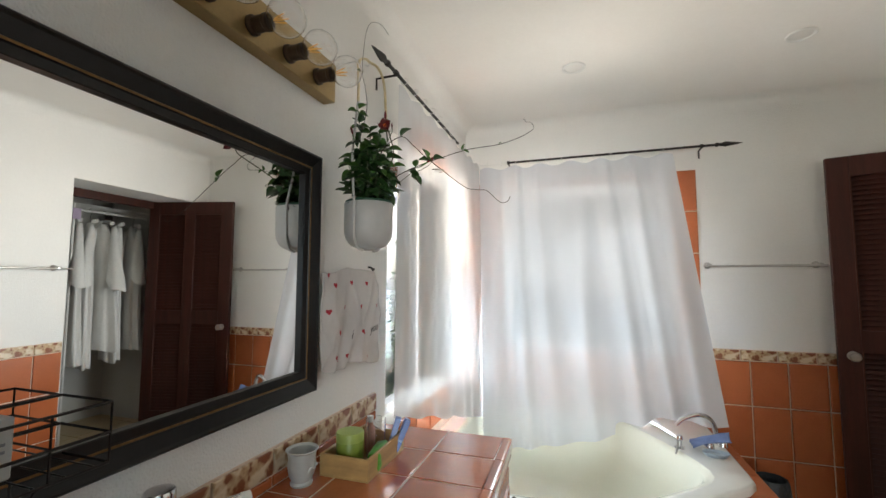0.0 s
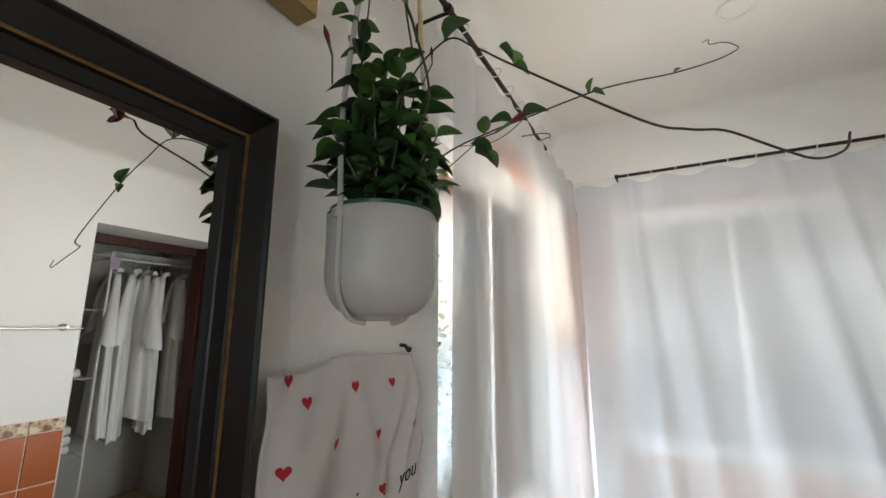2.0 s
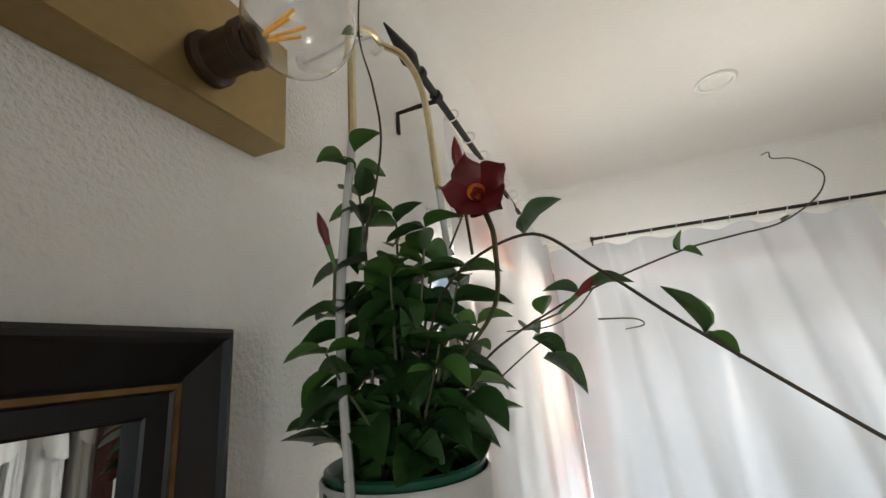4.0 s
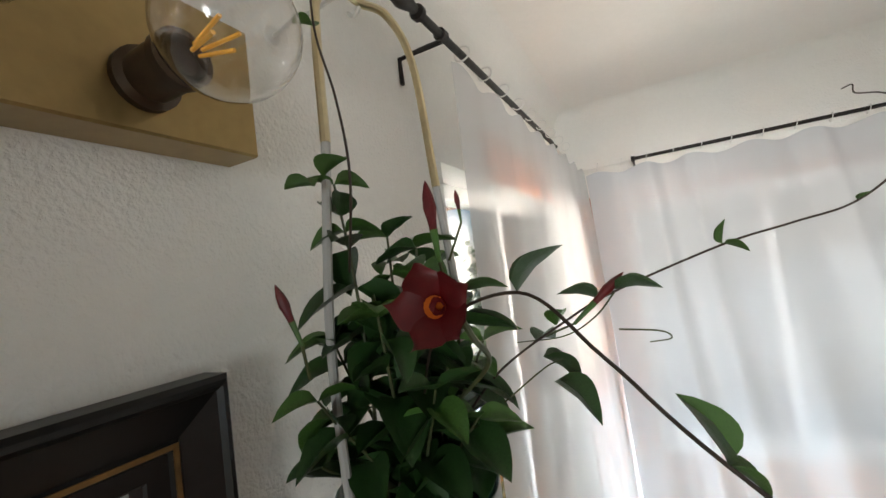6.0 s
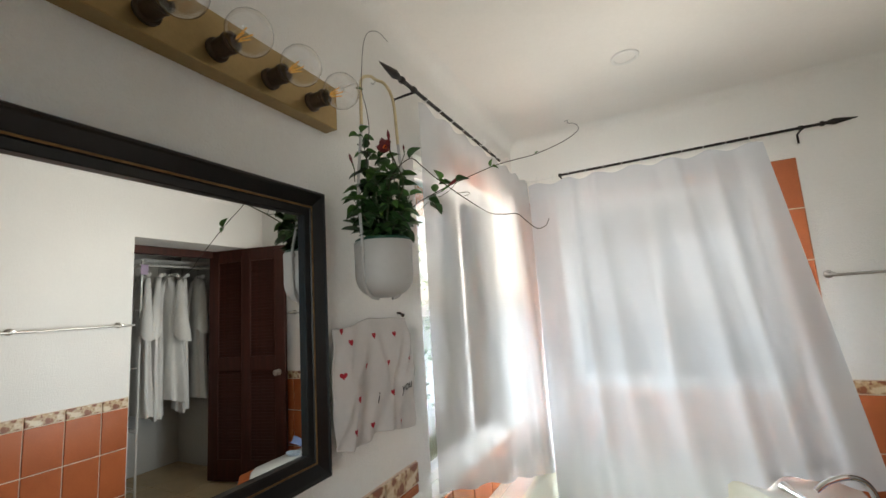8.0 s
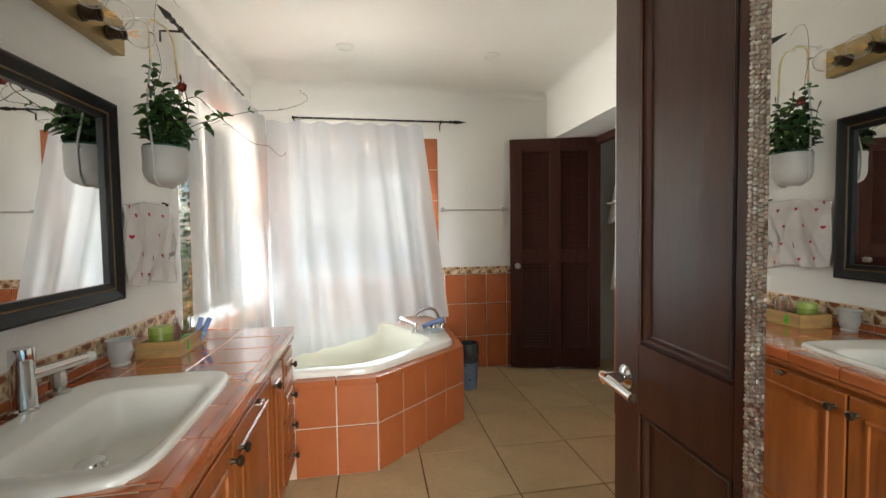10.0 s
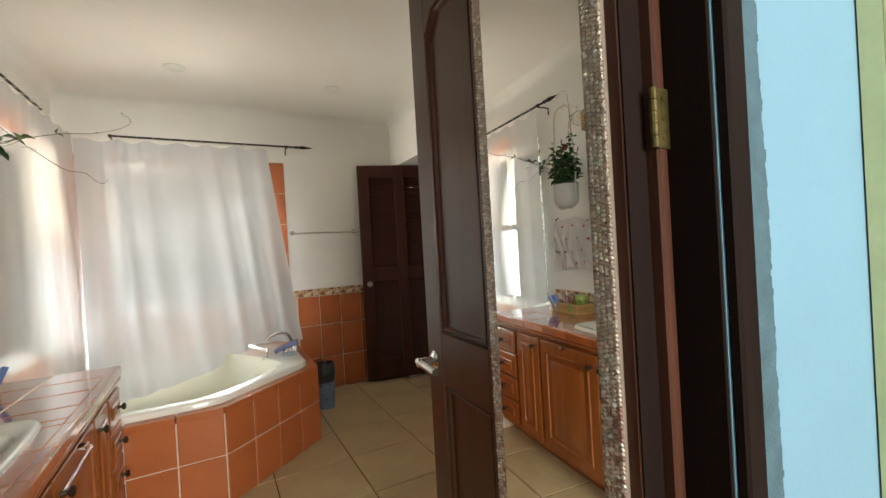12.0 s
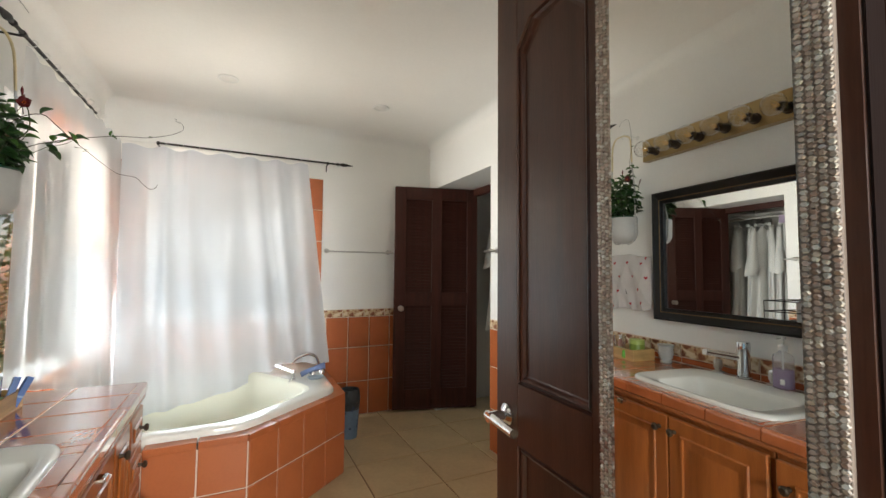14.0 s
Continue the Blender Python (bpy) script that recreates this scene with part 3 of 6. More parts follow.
def raised_panel(bm, y0, y1, z0, z1, x):
    """A framed, raised panel on a cabinet front that faces +x."""
    box(bm, x - 0.02, x, y0, y1, z0, z1, 0.004)
    f = min(0.055, (y1 - y0) * 0.22, (z1 - z0) * 0.3)
    rings = []
    for d, h in ((f, 0.001), (f + 0.004, 0.007), (f + 0.012, 0.007), (f + 0.016, -0.004), (f + 0.03, -0.004), (f + 0.05, 0.006)):
        d = min(d, (y1 - y0) / 2 - 0.004, (z1 - z0) / 2 - 0.004)
        rings.append([bm.verts.new((x + h, yy, zz)) for yy, zz in ((y0 + d, z0 + d), (y1 - d, z0 + d), (y1 - d, z1 - d), (y0 + d, z1 - d))])
    for p, q in zip(rings, rings[1:]):
        for k in range(4):
            j = (k + 1) % 4
            bm.faces.new((p[k], p[j], q[j], q[k]))
    bm.faces.new(rings[-1])
    return bm


def cabinet(y0, y1, label, fronts):
    """A vanity unit: carcass, then doors and drawers (kind, y0, y1, z0, z1, knob y, knob z)."""
    t = thing("vanity_cabinet", FRONT_TURN, label, "cabinet", "vanity cabinets")
    part("body", box(one(XW + 0.06, -0.235, y0 + 0.002, y1 - 0.002, 0.08, 0.60), XW + 0.08, -0.29, y0 + 0.002, y1 - 0.002, 0, 0.08), OAK, t)
    part("face_frame", box(box(box(one(-0.2345, -0.206, y0 + 0.002, y1 - 0.002, 0.69, 0.727, 0.002), -0.2345, -0.212, y0 + 0.002, y1 - 0.002, 0.08, 0.11, 0.002),
                               -0.2345, -0.2065, y0 + 0.002, y0 + 0.03, 0.11, 0.69), -0.2345, -0.2065, y1 - 0.03, y1 - 0.002, 0.11, 0.69), OAK, t)
    for kind, a, b, c, d, ky, kz in fronts:
        f = part(kind, raised_panel(bmesh.new(), a, b, c, d, -0.183), OAK, t)
        knob(f, -0.179, ky, kz)
    return t


cabinet(1.30, C_N, "orange varnished drawer unit with dark knobs", [
    ("drawer", 1.315, 1.55, z, z + 0.138, 1.452, z + 0.07) for z in (0.115, 0.262, 0.409, 0.556)])
cabinet(1.055, 1.30, "narrow orange varnished vanity cabinet with a raised panel door", [("door", 1.062, 1.285, 0.115, 0.70, 1.09, 0.655)])
sink_unit = cabinet(0.21, 1.055, "orange varnished two-door cabinet under the washbasin", [
    ("door", 0.222, 0.592, 0.115, 0.70, 0.56, 0.650), ("door", 0.598, 1.045, 0.115, 0.70, 0.632, 0.650)])
part("catch", box(one(-0.183, -0.160, 0.812, 0.850, 0.690, 0.701, 0.002), -0.168, -0.158, 0.815, 0.847, 0.684, 0.703, 0.002), CHROME, sink_unit, "small chrome catch")
cabinet(C_S, 0.21, "orange varnished vanity cabinet with a raised panel door", [("door", C_S + 0.012, 0.20, 0.115, 0.70, 0.16, 0.627)])

# ---- framed mirror over the counter ----
MY0, MY1, MZ0, MZ1 = -0.06, 1.158, 1.005, 1.727


def picture_frame(bm, y0, y1, z0, z1, profile):
    """Sweeps (inset, height) round a rectangle on the west wall; height goes into the room."""
    rings = []
    for d, h in profile:
        rings.append([bm.verts.new((XW + h, yy, zz)) for yy, zz in ((y0 + d, z0 + d), (y1 - d, z0 + d), (y1 - d, z1 - d), (y0 + d, z1 - d))])
    for p, q in zip(rings, rings[1:] + rings[:1]):
        for k in range(4):
            j = (k + 1) % 4
            bm.faces.new((p[k], p[j], q[j], q[k]))
    return bm


wall_mirror = thing("wall_mirror", pose(0, 0, 0), "large mirror in a broad black lacquered frame", "mirror")
part("frame", picture_frame(bmesh.new(), MY0, MY1, MZ0, MZ1,
                            [(0, 0.001), (0.0, 0.032), (0.004, 0.037), (0.008, 0.038), (0.012, 0.034), (0.034, 0.027), (0.040, 0.025), (0.042, 0.027), (0.047, 0.027),
                             (0.049, 0.024), (0.064, 0.022), (0.066, 0.020), (0.066, 0.001)]), BLACK, wall_mirror, "black lacquered frame, worn at the edges", angle=0.25)
part("gilt_line", picture_frame(bmesh.new(), MY0, MY1, MZ0, MZ1, [(0.0425, 0.0265), (0.0425, 0.0285), (0.0465, 0.0285), (0.0465, 0.0265)]), GILT, wall_mirror,
     "worn gilt line")
part("mirror_glass", one(XW + 0.001, XW + 0.010, MY0 + 0.056, MY1 - 0.056, MZ0 + 0.056, MZ1 - 0.056), MIRROR, wall_mirror, smooth=False)

# ---- closet door, louvred ----
leaf = Vector((1.442 - 2.195, 3.0 - 2.80))
closet_door = thing("door_1", pose(2.195, 2.80, 0, 0, 0, math.degrees(math.atan2(leaf.y, leaf.x))), "open dark mahogany louvred closet door", "door", kind="structure")
DW, DT, DZ0, DZ1 = leaf.length, 0.038, 0.022, 2.045
stiles = bmesh.new()
for a, b in ((0, 0.10), (DW / 2 - 0.045, DW / 2 + 0.045), (DW - 0.10, DW)):
    box(stiles, a, b, 0, DT, DZ0, DZ1, 0.003)
for a, b in ((DZ0, 0.20), (0.95, 1.07), (1.93, DZ1)):
    box(stiles, 0.10, DW / 2 - 0.045, 0.001, DT - 0.001, a, b)
    box(stiles, DW / 2 + 0.045, DW - 0.10, 0.001, DT - 0.001, a, b)
part("door_frame", stiles, DARKWOOD, closet_door)
part("back_panel", one(0.09, DW - 0.09, 0.006, 0.012, 0.19, 1.94), DARKWOOD, closet_door, smooth=False)
slat_me = None
for a, b in ((0.10, DW / 2 - 0.045), (DW / 2 + 0.045, DW - 0.10)):
    for z0, z1 in ((0.20, 0.95), (1.07, 1.93)):
        n_ = int((z1 - z0) / 0.027)
        for k in range(n_):
            if slat_me is None:
                bm = one(0.001, b - a - 0.001, -0.0165, 0.0165, -0.0022, 0.0022)
                slat_me = bpy.data.meshes.new("slat")
                bm.to_mesh(slat_me)
                bm.free()
                slat_me.materials.append(DARKWOOD)
            s = new("slat", slat_me)
            s.parent = closet_door
            s.matrix_basis = pose(a, 0.022, z0 + (z1 - z0) * (k + 0.5) / n_, -60, 0, 0)
for x in (DW / 2 - 0.048, DW - 0.104):
    part("bead", box(one(x, x + 0.006, DT - 0.002, DT + 0.004, 0.20, 0.95), x, x + 0.006, DT - 0.002, DT + 0.004, 1.07, 1.93), REDWOOD, closet_door, smooth=False)
part("door_knob", lathe(bmesh.new(), [(0, 0), (0.026, 0), (0.026, 0.004), (0.010, 0.008), (0.010, 0.028), (0.022, 0.036), (0.026, 0.048), (0.020, 0.058), (0, 0.061)],
                        18, pose(DW - 0.062, DT, 0.93, -90, 0, 0)), NICKEL, closet_door, "satin nickel knob")

# ---- entrance door with the mosaic mirror ----
entrance = thing("door_2", pose(0.787, -0.432, 0, 0, 0, 87.1), "open dark walnut panelled door with a mirror on it", "door", kind="structure")
LW, LT, LZ0, LZ1 = 0.735, 0.042, 0.012, 2.03


def panel_field(bm, u0, u1, z0, z1, face, chamfer=0.0):
    """A recessed field with a moulded edge in the face y = face (towards +y)."""
    rings = []
    for d, h in ((0, 0.0015), (0.002, -0.006), (0.005, -0.006), (0.009, -0.002), (0.014, -0.005), (0.018, -0.012), (0.022, -0.0135)):
        c = chamfer + d * 0.4 if chamfer else 0.0
        pts = [(u0 + d, z0 + d), (u1 - d, z0 + d), (u1 - d, z1 - d - c), (u1 - d - c, z1 - d), (u0 + d + c, z1 - d), (u0 + d, z1 - d - c)] if chamfer else \
            [(u0 + d, z0 + d), (u1 - d, z0 + d), (u1 - d, z1 - d), (u0 + d, z1 - d)]
        rings.append([bm.verts.new((u, face + h, z)) for u, z in pts])
    for p, q in zip(rings, rings[1:]):
        for k in range(len(p)):
            j = (k + 1) % len(p)
            bm.faces.new((p[k], p[j], q[j], q[k]))
    bm.faces.new(rings[-1])
    return bm


stiles = bmesh.new()
FIELDS = [(0.115, 0.335, 1.0, 1.875, 0.05), (0.115, 0.335, 0.17, 0.855, 0), (0.395, 0.640, 1.0, 1.875, 0.05), (0.395, 0.640, 0.17, 0.855, 0)]
for a, b in ((0, 0.115), (0.335, 0.395), (0.640, LW)):
    box(stiles, a, b, 0, LT, LZ0, LZ1, 0.002)
for a, b in ((0.115, 0.335), (0.395, 0.640)):
    for c, d in ((LZ0, 0.17), (0.855, 1.0), (1.875, LZ1)):
        box(stiles, a, b, 0.0005, LT - 0.0005, c, d)
    for u in (a, b):
        s = 1 if u == a else -1
        pr = [(u, 1.875), (u, 1.825), (u + s * 0.05, 1.875)]
        lo = [stiles.verts.new((p, 0.001, q)) for p, q in pr]
        hi = [stiles.verts.new((p, LT - 0.0005, q)) for p, q in pr]
        stiles.faces.new(lo), stiles.faces.new(hi[::-1])
        for k in range(3):
            stiles.faces.new((lo[k], lo[(k + 1) % 3], hi[(k + 1) % 3], hi[k]))
part("door_frame", stiles, LEAFWOOD, entrance)
for u0, u1, z0, z1, ch in FIELDS:
    bm = panel_field(bmesh.new(), u0, u1, z0, z1, LT - 0.001, ch)
    box(bm, u0 + 0.001, u1 - 0.001, 0.008, 0.022, z0, z1)
    part("panel", bm, LEAFWOOD, entrance, smooth=False)
# hinge edge: the shadow it stands in is put into its colour
part("hinge_edge", one(-0.003, -0.0005, 0.001, LT - 0.001, LZ0, LZ1), ESPRESSO, entrance, "hinge edge with its shadow in the dark colour", smooth=False)
AGED = material("aged_brass", (0.11, 0.085, 0.03), 0.55, metal=0.7, vary=0.3, scale=60)
to_leaf = pose(0.787, -0.432, 0, 0, 0, 87.1).inverted()
for z in (0.25, 1.40, 1.86):
    bm = one(0.787, 0.813, -0.4545, -0.4523, z - 0.042, z + 0.042)
    for k in range(5):
        cyl(bm, (0.784, -0.4505, z - 0.042 + 0.0168 * k + 0.001), (0.784, -0.4505, z - 0.042 + 0.0168 * (k + 1)), 0.0055, n=10)
    for k in range(3):
        cyl(bm, (0.800, -0.4556, z - 0.028 + 0.028 * k), (0.800, -0.4540, z - 0.028 + 0.028 * k), 0.004, n=8)
    bmesh.ops.transform(bm, matrix=to_leaf, verts=bm.verts)
    part("hinge", bm, AGED, entrance, "aged brass hinge")
bm = lathe(bmesh.new(), [(0, 0), (0.027, 0), (0.027, 0.006), (0.020, 0.011), (0.011, 0.013), (0.010, 0.05), (0, 0.05)], 20, pose(0.682, LT, 0.915, -90, 0, 0))
part("rosette", bm, CHROME, entrance, "chrome rosette")
bm = cyl(bmesh.new(), (0.700, LT + 0.048, 0.915), (0.575, LT + 0.052, 0.912), 0.0105, 0.0105, 16)
cyl(bm, (0.682, LT + 0.03, 0.915), (0.682, LT + 0.058, 0.915), 0.0125, n=16)
part("lever", bm, CHROME, entrance, "chrome lever")
bm = cyl(bmesh.new(), (0.682, -0.05, 0.915), (0.682, 0, 0.915), 0.011, n=14)
cyl(bm, (0.70, -0.05, 0.915), (0.58, -0.052, 0.912), 0.010, n=14)
part("lever", bm, CHROME, entrance, "chrome lever")
door_mirror = thing("door_mirror", pose(0.787, -0.432, 0, 0, 0, 87.1), "narrow mirror in a silvery mosaic frame on the door", "mirror")
FU0, FU1, FZ0, FZ1 = 0.020, 0.366, 0.24, 1.84
part("backing", one(FU0, FU1, LT, LT + 0.008, FZ0, FZ1, 0.001), material("taupe_grout", (0.26, 0.20, 0.165), 0.6, vary=0.1, scale=40), door_mirror, smooth=False)
part("mirror_glass", one(FU0 + 0.037, FU1 - 0.037, LT + 0.008, LT + 0.012, FZ0 + 0.037, FZ1 - 0.037), MIRROR, door_mirror, smooth=False)

# ---- curtains and rods ----
def curtain(name, top, bottom, folds, depth, mat, label, rows_=40, cols=260, seed=0, flare=None):
    """A pleated sheet from the line top to the line bottom; depth: how far the pleats stand out; flare bends the foot."""
    bm = bmesh.new()
    (a, b), (c, d) = [[Vector(p) for p in line] for line in (top, bottom)]
    side = (b - a).cross(Vector((0, 0, 1))).normalized()
    grid = []
    for i in range(rows_ + 1):
        f = i / rows_
        row = []
        for k in range(cols + 1):
            s = k / cols
            g = f ** 1.5
            p = (a + (b - a) * s) * (1 - f) + (c + (d - c) * s) * f
            s2 = s + 0.012 * noise.noise((s * 5, f * 1.3, seed))
            turn_ = 2 * math.pi * folds * s2 + 1.8 * noise.noise((s * 4, f * 0.8, seed + 7))
            wave = math.sin(turn_) + 0.22 * math.sin(2.3 * turn_ + 1.1) * (1 - f) ** 2
            big = noise.noise((s * 6.0, f * 1.1, seed + 3))
            ends = min(1.0, 9 * s, 9 * (1 - s))
            amp = ends * depth * (0.55 + 0.5 * f) * (0.55 + 0.75 * abs(noise.noise((s * 7, f * 0.5, seed + 11))))
            p = p + side * (amp * wave + depth * 1.6 * big * f * ends)
            p.z += 0.010 * math.sin(2 * math.pi * folds * s2) * (1 - f) ** 8 + (0.012 * noise.noise((s * 9, 2.0, seed)) * f)
            if flare:
                p = p + flare(s, f)
            row.append(bm.verts.new(p))
        grid.append(row)
    for p, q in zip(grid, grid[1:]):
        for k in range(cols):
            bm.faces.new((p[k], p[k + 1], q[k + 1], q[k]))
    t = thing(name, pose(0, 0, 0), label, "curtain", "curtains round the bathtub")
    part("fabric", bm, mat, t, angle=3.0)
    return t, a, b


def rings_on(t, a, b, n, r=0.016):
    for k in range(n):
        p = a + (b - a) * ((k + 0.5) / n) + Vector((0, 0, 0.012))
        d = (b - a).normalized()
        side = d.cross(Vector((0, 0, 1)))
        bm = tube(bmesh.new(), [p + r * (math.cos(q) * side + math.sin(q) * Vector((0, 0, 1))) + d * 0.004 * math.sin(q) for q in [2 * math.pi * j / 14 for j in range(15)]], 0.0018, 5)
        part("ring", bm, WHITEPLASTIC, t)


ct, a, b = curtain("shower_curtain", ((-0.60, 2.955, 2.145), (0.655, 2.955, 2.145)), ((-0.50, 2.58, 0.31), (0.82, 2.71, 0.545)), 6.5, 0.030, CURTAIN_N,
                   "white gathered shower curtain hanging into the bathtub", seed=2,
                   flare=lambda s, f: Vector((0, 0, 0.085 * f * math.exp(-((s - 0.76) / 0.16) ** 2))))
rings_on(ct, a + Vector((0, 0.02, 0.025)), b + Vector((0, 0.02, 0.025)), 12)
ct, a, b = curtain("sheer_curtain", ((-0.635, 1.60, 2.165), (-0.605, 2.945, 2.165)), ((-0.635, 1.585, 0.80), (-0.50, 2.80, 0.45)), 7.5, 0.0075, CURTAIN_W,
                   "sheer white curtain in front of the window", seed=5)
rings_on(ct, a + Vector((0, 0, 0.025)), b + Vector((0, -0.35, 0.025)), 9)


def rod(a, b, label, bracket_at, out):
    t = thing("curtain_rod", pose(0, 0, 0), label, "curtain rod", "iron curtain rods")
    a, b = Vector(a), Vector(b)
    d = (b - a).normalized()
    part("bar", cyl(bmesh.new(), a, b, 0.0075, n=12), IRON, t)
    m = Matrix.Translation(a) @ (-d).to_track_quat("Z", "Y").to_matrix().to_4x4()
    part("finial", lathe(bmesh.new(), [(0.0075, -0.005), (0.013, 0.0), (0.013, 0.01), (0.008, 0.016), (0.009, 0.026), (0.016, 0.05), (0.014, 0.065), (0.006, 0.115), (0.0015, 0.14), (0, 0.141)], 12, m),
         IRON, t)
    for s in bracket_at:
        p = a + (b - a) * s
        w = p + Vector(out)
        bm = tube(bmesh.new(), [p - Vector((0, 0, 0.010)), p + Vector(out) * 0.5 - Vector((0, 0, 0.010)), w - Vector((0, 0, 0.012)), w - Vector((0, 0, 0.06))], 0.005, 6)
        cyl(bm, p - d * 0.008, p + d * 0.008, 0.012, n=10)
        part("bracket", bm, IRON, t)
    return t


rod((-0.637, 1.50, 2.203), (-0.637, 2.51, 2.203), "black iron curtain rod with an arrow finial on the window wall", [0.075], (-0.09, 0, 0))
rod((0.90, 2.975, 2.185), (-0.40, 2.975, 2.185), "black iron curtain rod with an arrow finial over the bathtub", [0.06, 0.995], (0, 0.072, 0))
link_wire = thing("curtain_wire", pose(0, 0, 0), "thin pale curtain wire bridging the two rods", "curtain wire")
part("wire", tube(bmesh.new(), smooth_path([(-0.637, 2.51, 2.200), (-0.637, 2.80, 2.178), (-0.60, 2.93, 2.172), (-0.52, 2.97, 2.176), (-0.40, 2.975, 2.183)]), 0.003, 6), WHITEPLASTIC, link_wire)

# ---- washbasin ----
sink = thing("washbasin", pose((SINK[0] + SINK[1]) / 2, (SINK[2] + SINK[3]) / 2, C_TOP, 0, 0, 2.6), "white porcelain drop-in washbasin set in the tiled counter", "washbasin")
SW, SL = (SINK[1] - SINK[0]) / 2 + 0.01, (SINK[3] - SINK[2]) / 2 + 0.01


def superellipse(a, b, e, n=64):
    out = []
    for k in range(n):
        t = 2 * math.pi * k / n
        c, s = math.cos(t), math.sin(t)
        out.append((a * math.copysign(abs(c) ** (2 / e), c), b * math.copysign(abs(s) ** (2 / e), s)))
    return out


bm = bmesh.new()
levels = []
for a, b, e, z, dx, dy in ((SW, SL, 6, -0.004, 0, 0), (SW + 0.002, SL + 0.002, 6, 0.006, 0, 0), (SW - 0.003, SL - 0.003, 6, 0.013, 0, 0), (SW - 0.010, SL - 0.010, 6, 0.015, 0, 0),
                           (SW - 0.020, SL - 0.022, 6, 0.0135, 0, 0), (SW - 0.075, SL - 0.092, 6, 0.0115, 0.047, -0.024), (SW - 0.081, SL - 0.099, 6, 0.006, 0.048, -0.025),
                           (SW - 0.088, SL - 0.110, 6, -0.020, 0.047, -0.025), (SW - 0.102, SL - 0.136, 5.5, -0.085, 0.042, -0.02), (SW - 0.115, SL - 0.155, 5, -0.106, 0.035, -0.015),
                           (SW - 0.135, SL - 0.185, 4, -0.115, 0.022, -0.005), (0.045, 0.055, 2.2, -0.122, -0.042, 0.012), (0.02, 0.02, 2, -0.124, -0.042, 0.012)):
    levels.append([bm.verts.new((x + dx, y + dy, z)) for x, y in superellipse(a, b, e)])
for p, q in zip(levels, levels[1:]):
    for k in range(64):
        j = (k + 1) % 64
        bm.faces.new((p[k], p[j], q[j], q[k]))
part("bowl", bm, PORCELAIN, sink, angle=1.0)
part("drain", lathe(bmesh.new(), [(0, -0.150), (0.030, -0.150), (0.030, -0.122), (0.036, -0.120), (0.036, -0.117), (0.031, -0.116), (0.031, -0.110), (0.033, -0.106), (0.030, -0.101), (0, -0.098)], 28,
                      pose(-0.042, 0.012, 0)), CHROME, sink, "flat chrome drain plug")

faucet = thing("faucet", pose(-0.660, 0.634, C_TOP + 0.0145), "chrome column faucet with a white spout tip", "faucet")
part("column", lathe(bmesh.new(), [(0, 0), (0.032, 0), (0.032, 0.006), (0.026, 0.010), (0.0255, 0.118), (0.0265, 0.120), (0.0265, 0.158), (0.0245, 0.162), (0, 0.162)], 28), CHROME, faucet)
bm = cyl(bmesh.new(), (0.012, 0.01, 0.090), (0.073, 0.118, 0.099), 0.017, 0.014, 18)
part("spout", bm, CHROME, faucet)
part("tip", cyl(bmesh.new(), (0.073, 0.118, 0.099), (0.082, 0.134, 0.100), 0.0145, 0.013, 16), WHITEPLASTIC, faucet, "white spout tip")
for y, side in ((0.512, -1), (0.755, 1)):
    t = thing("tap_handle", pose(-0.660, y, C_TOP + 0.0145), "chrome tap handle beside the faucet", "tap handle", "tap handles of the washbasin")
    part("base", lathe(bmesh.new(), [(0, 0), (0.026, 0), (0.026, 0.005), (0.014, 0.008), (0.014, 0.018), (0, 0.018)], 20), NICKEL, t)
    part("grip", lathe(bmesh.new(), [(0, 0.018), (0.015, 0.018), (0.019, 0.024), (0.018, 0.055), (0.014, 0.062), (0, 0.063)], 8), NICKEL, t)

# ---- soap bottle ----
soap = thing("soap_bottle", pose(-0.640, 0.462, C_TOP + 0.015), "clear pump bottle half full of purple soap", "soap bottle")
bm = bmesh.new()
lv = []
for a, b, z in ((0.022, 0.030, 0.0), (0.025, 0.034, 0.004), (0.025, 0.034, 0.125), (0.022, 0.030, 0.138), (0.013, 0.013, 0.148), (0.013, 0.013, 0.158)):
    lv.append([bm.verts.new((x, y, z)) for x, y in superellipse(a, b, 3.5, 32)])
for p, q in zip(lv, lv[1:]):
    for k in range(32):
        bm.faces.new((p[k], p[(k + 1) % 32], q[(k + 1) % 32], q[k]))
bm.faces.new(lv[0][::-1]), bm.faces.new(lv[-1])
part("bottle", bm, clear("clear_plastic", (0.93, 0.92, 0.94), 0.06, 1.10, 0.22), soap)
bm = bmesh.new()
lv = [[bm.verts.new((x, y, z)) for x, y in superellipse(0.0235, 0.0325, 3.5, 32)] for z in (0.004, 0.078)]
for k in range(32):
    bm.faces.new((lv[0][k], lv[0][(k + 1) % 32], lv[1][(k + 1) % 32], lv[1][k]))
bm.faces.new(lv[0][::-1]), bm.faces.new(lv[1])
part("soap", bm, clear("purple_soap", (0.54, 0.33, 0.66), 0.06, 1.04, 0.5), soap, "purple liquid soap")
part("label", one(0.0252, 0.0256, -0.018, -0.002, 0.02, 0.042), WHITEPLASTIC, soap, "small white label", smooth=False)
bm = lathe(bmesh.new(), [(0, 0.156), (0.017, 0.156), (0.017, 0.174), (0.008, 0.178), (0.0055, 0.180), (0.0055, 0.200), (0.013, 0.202), (0.013, 0.212), (0, 0.214)], 18)
cyl(bm, (0, 0, 0.207), (0.035, 0.006, 0.205), 0.006, 0.0045, 10)
cyl(bm, (0, 0, 0.01), (0, 0, 0.156), 0.003, n=8)
part("pump", bm, WHITEPLASTIC, soap, "white pump")

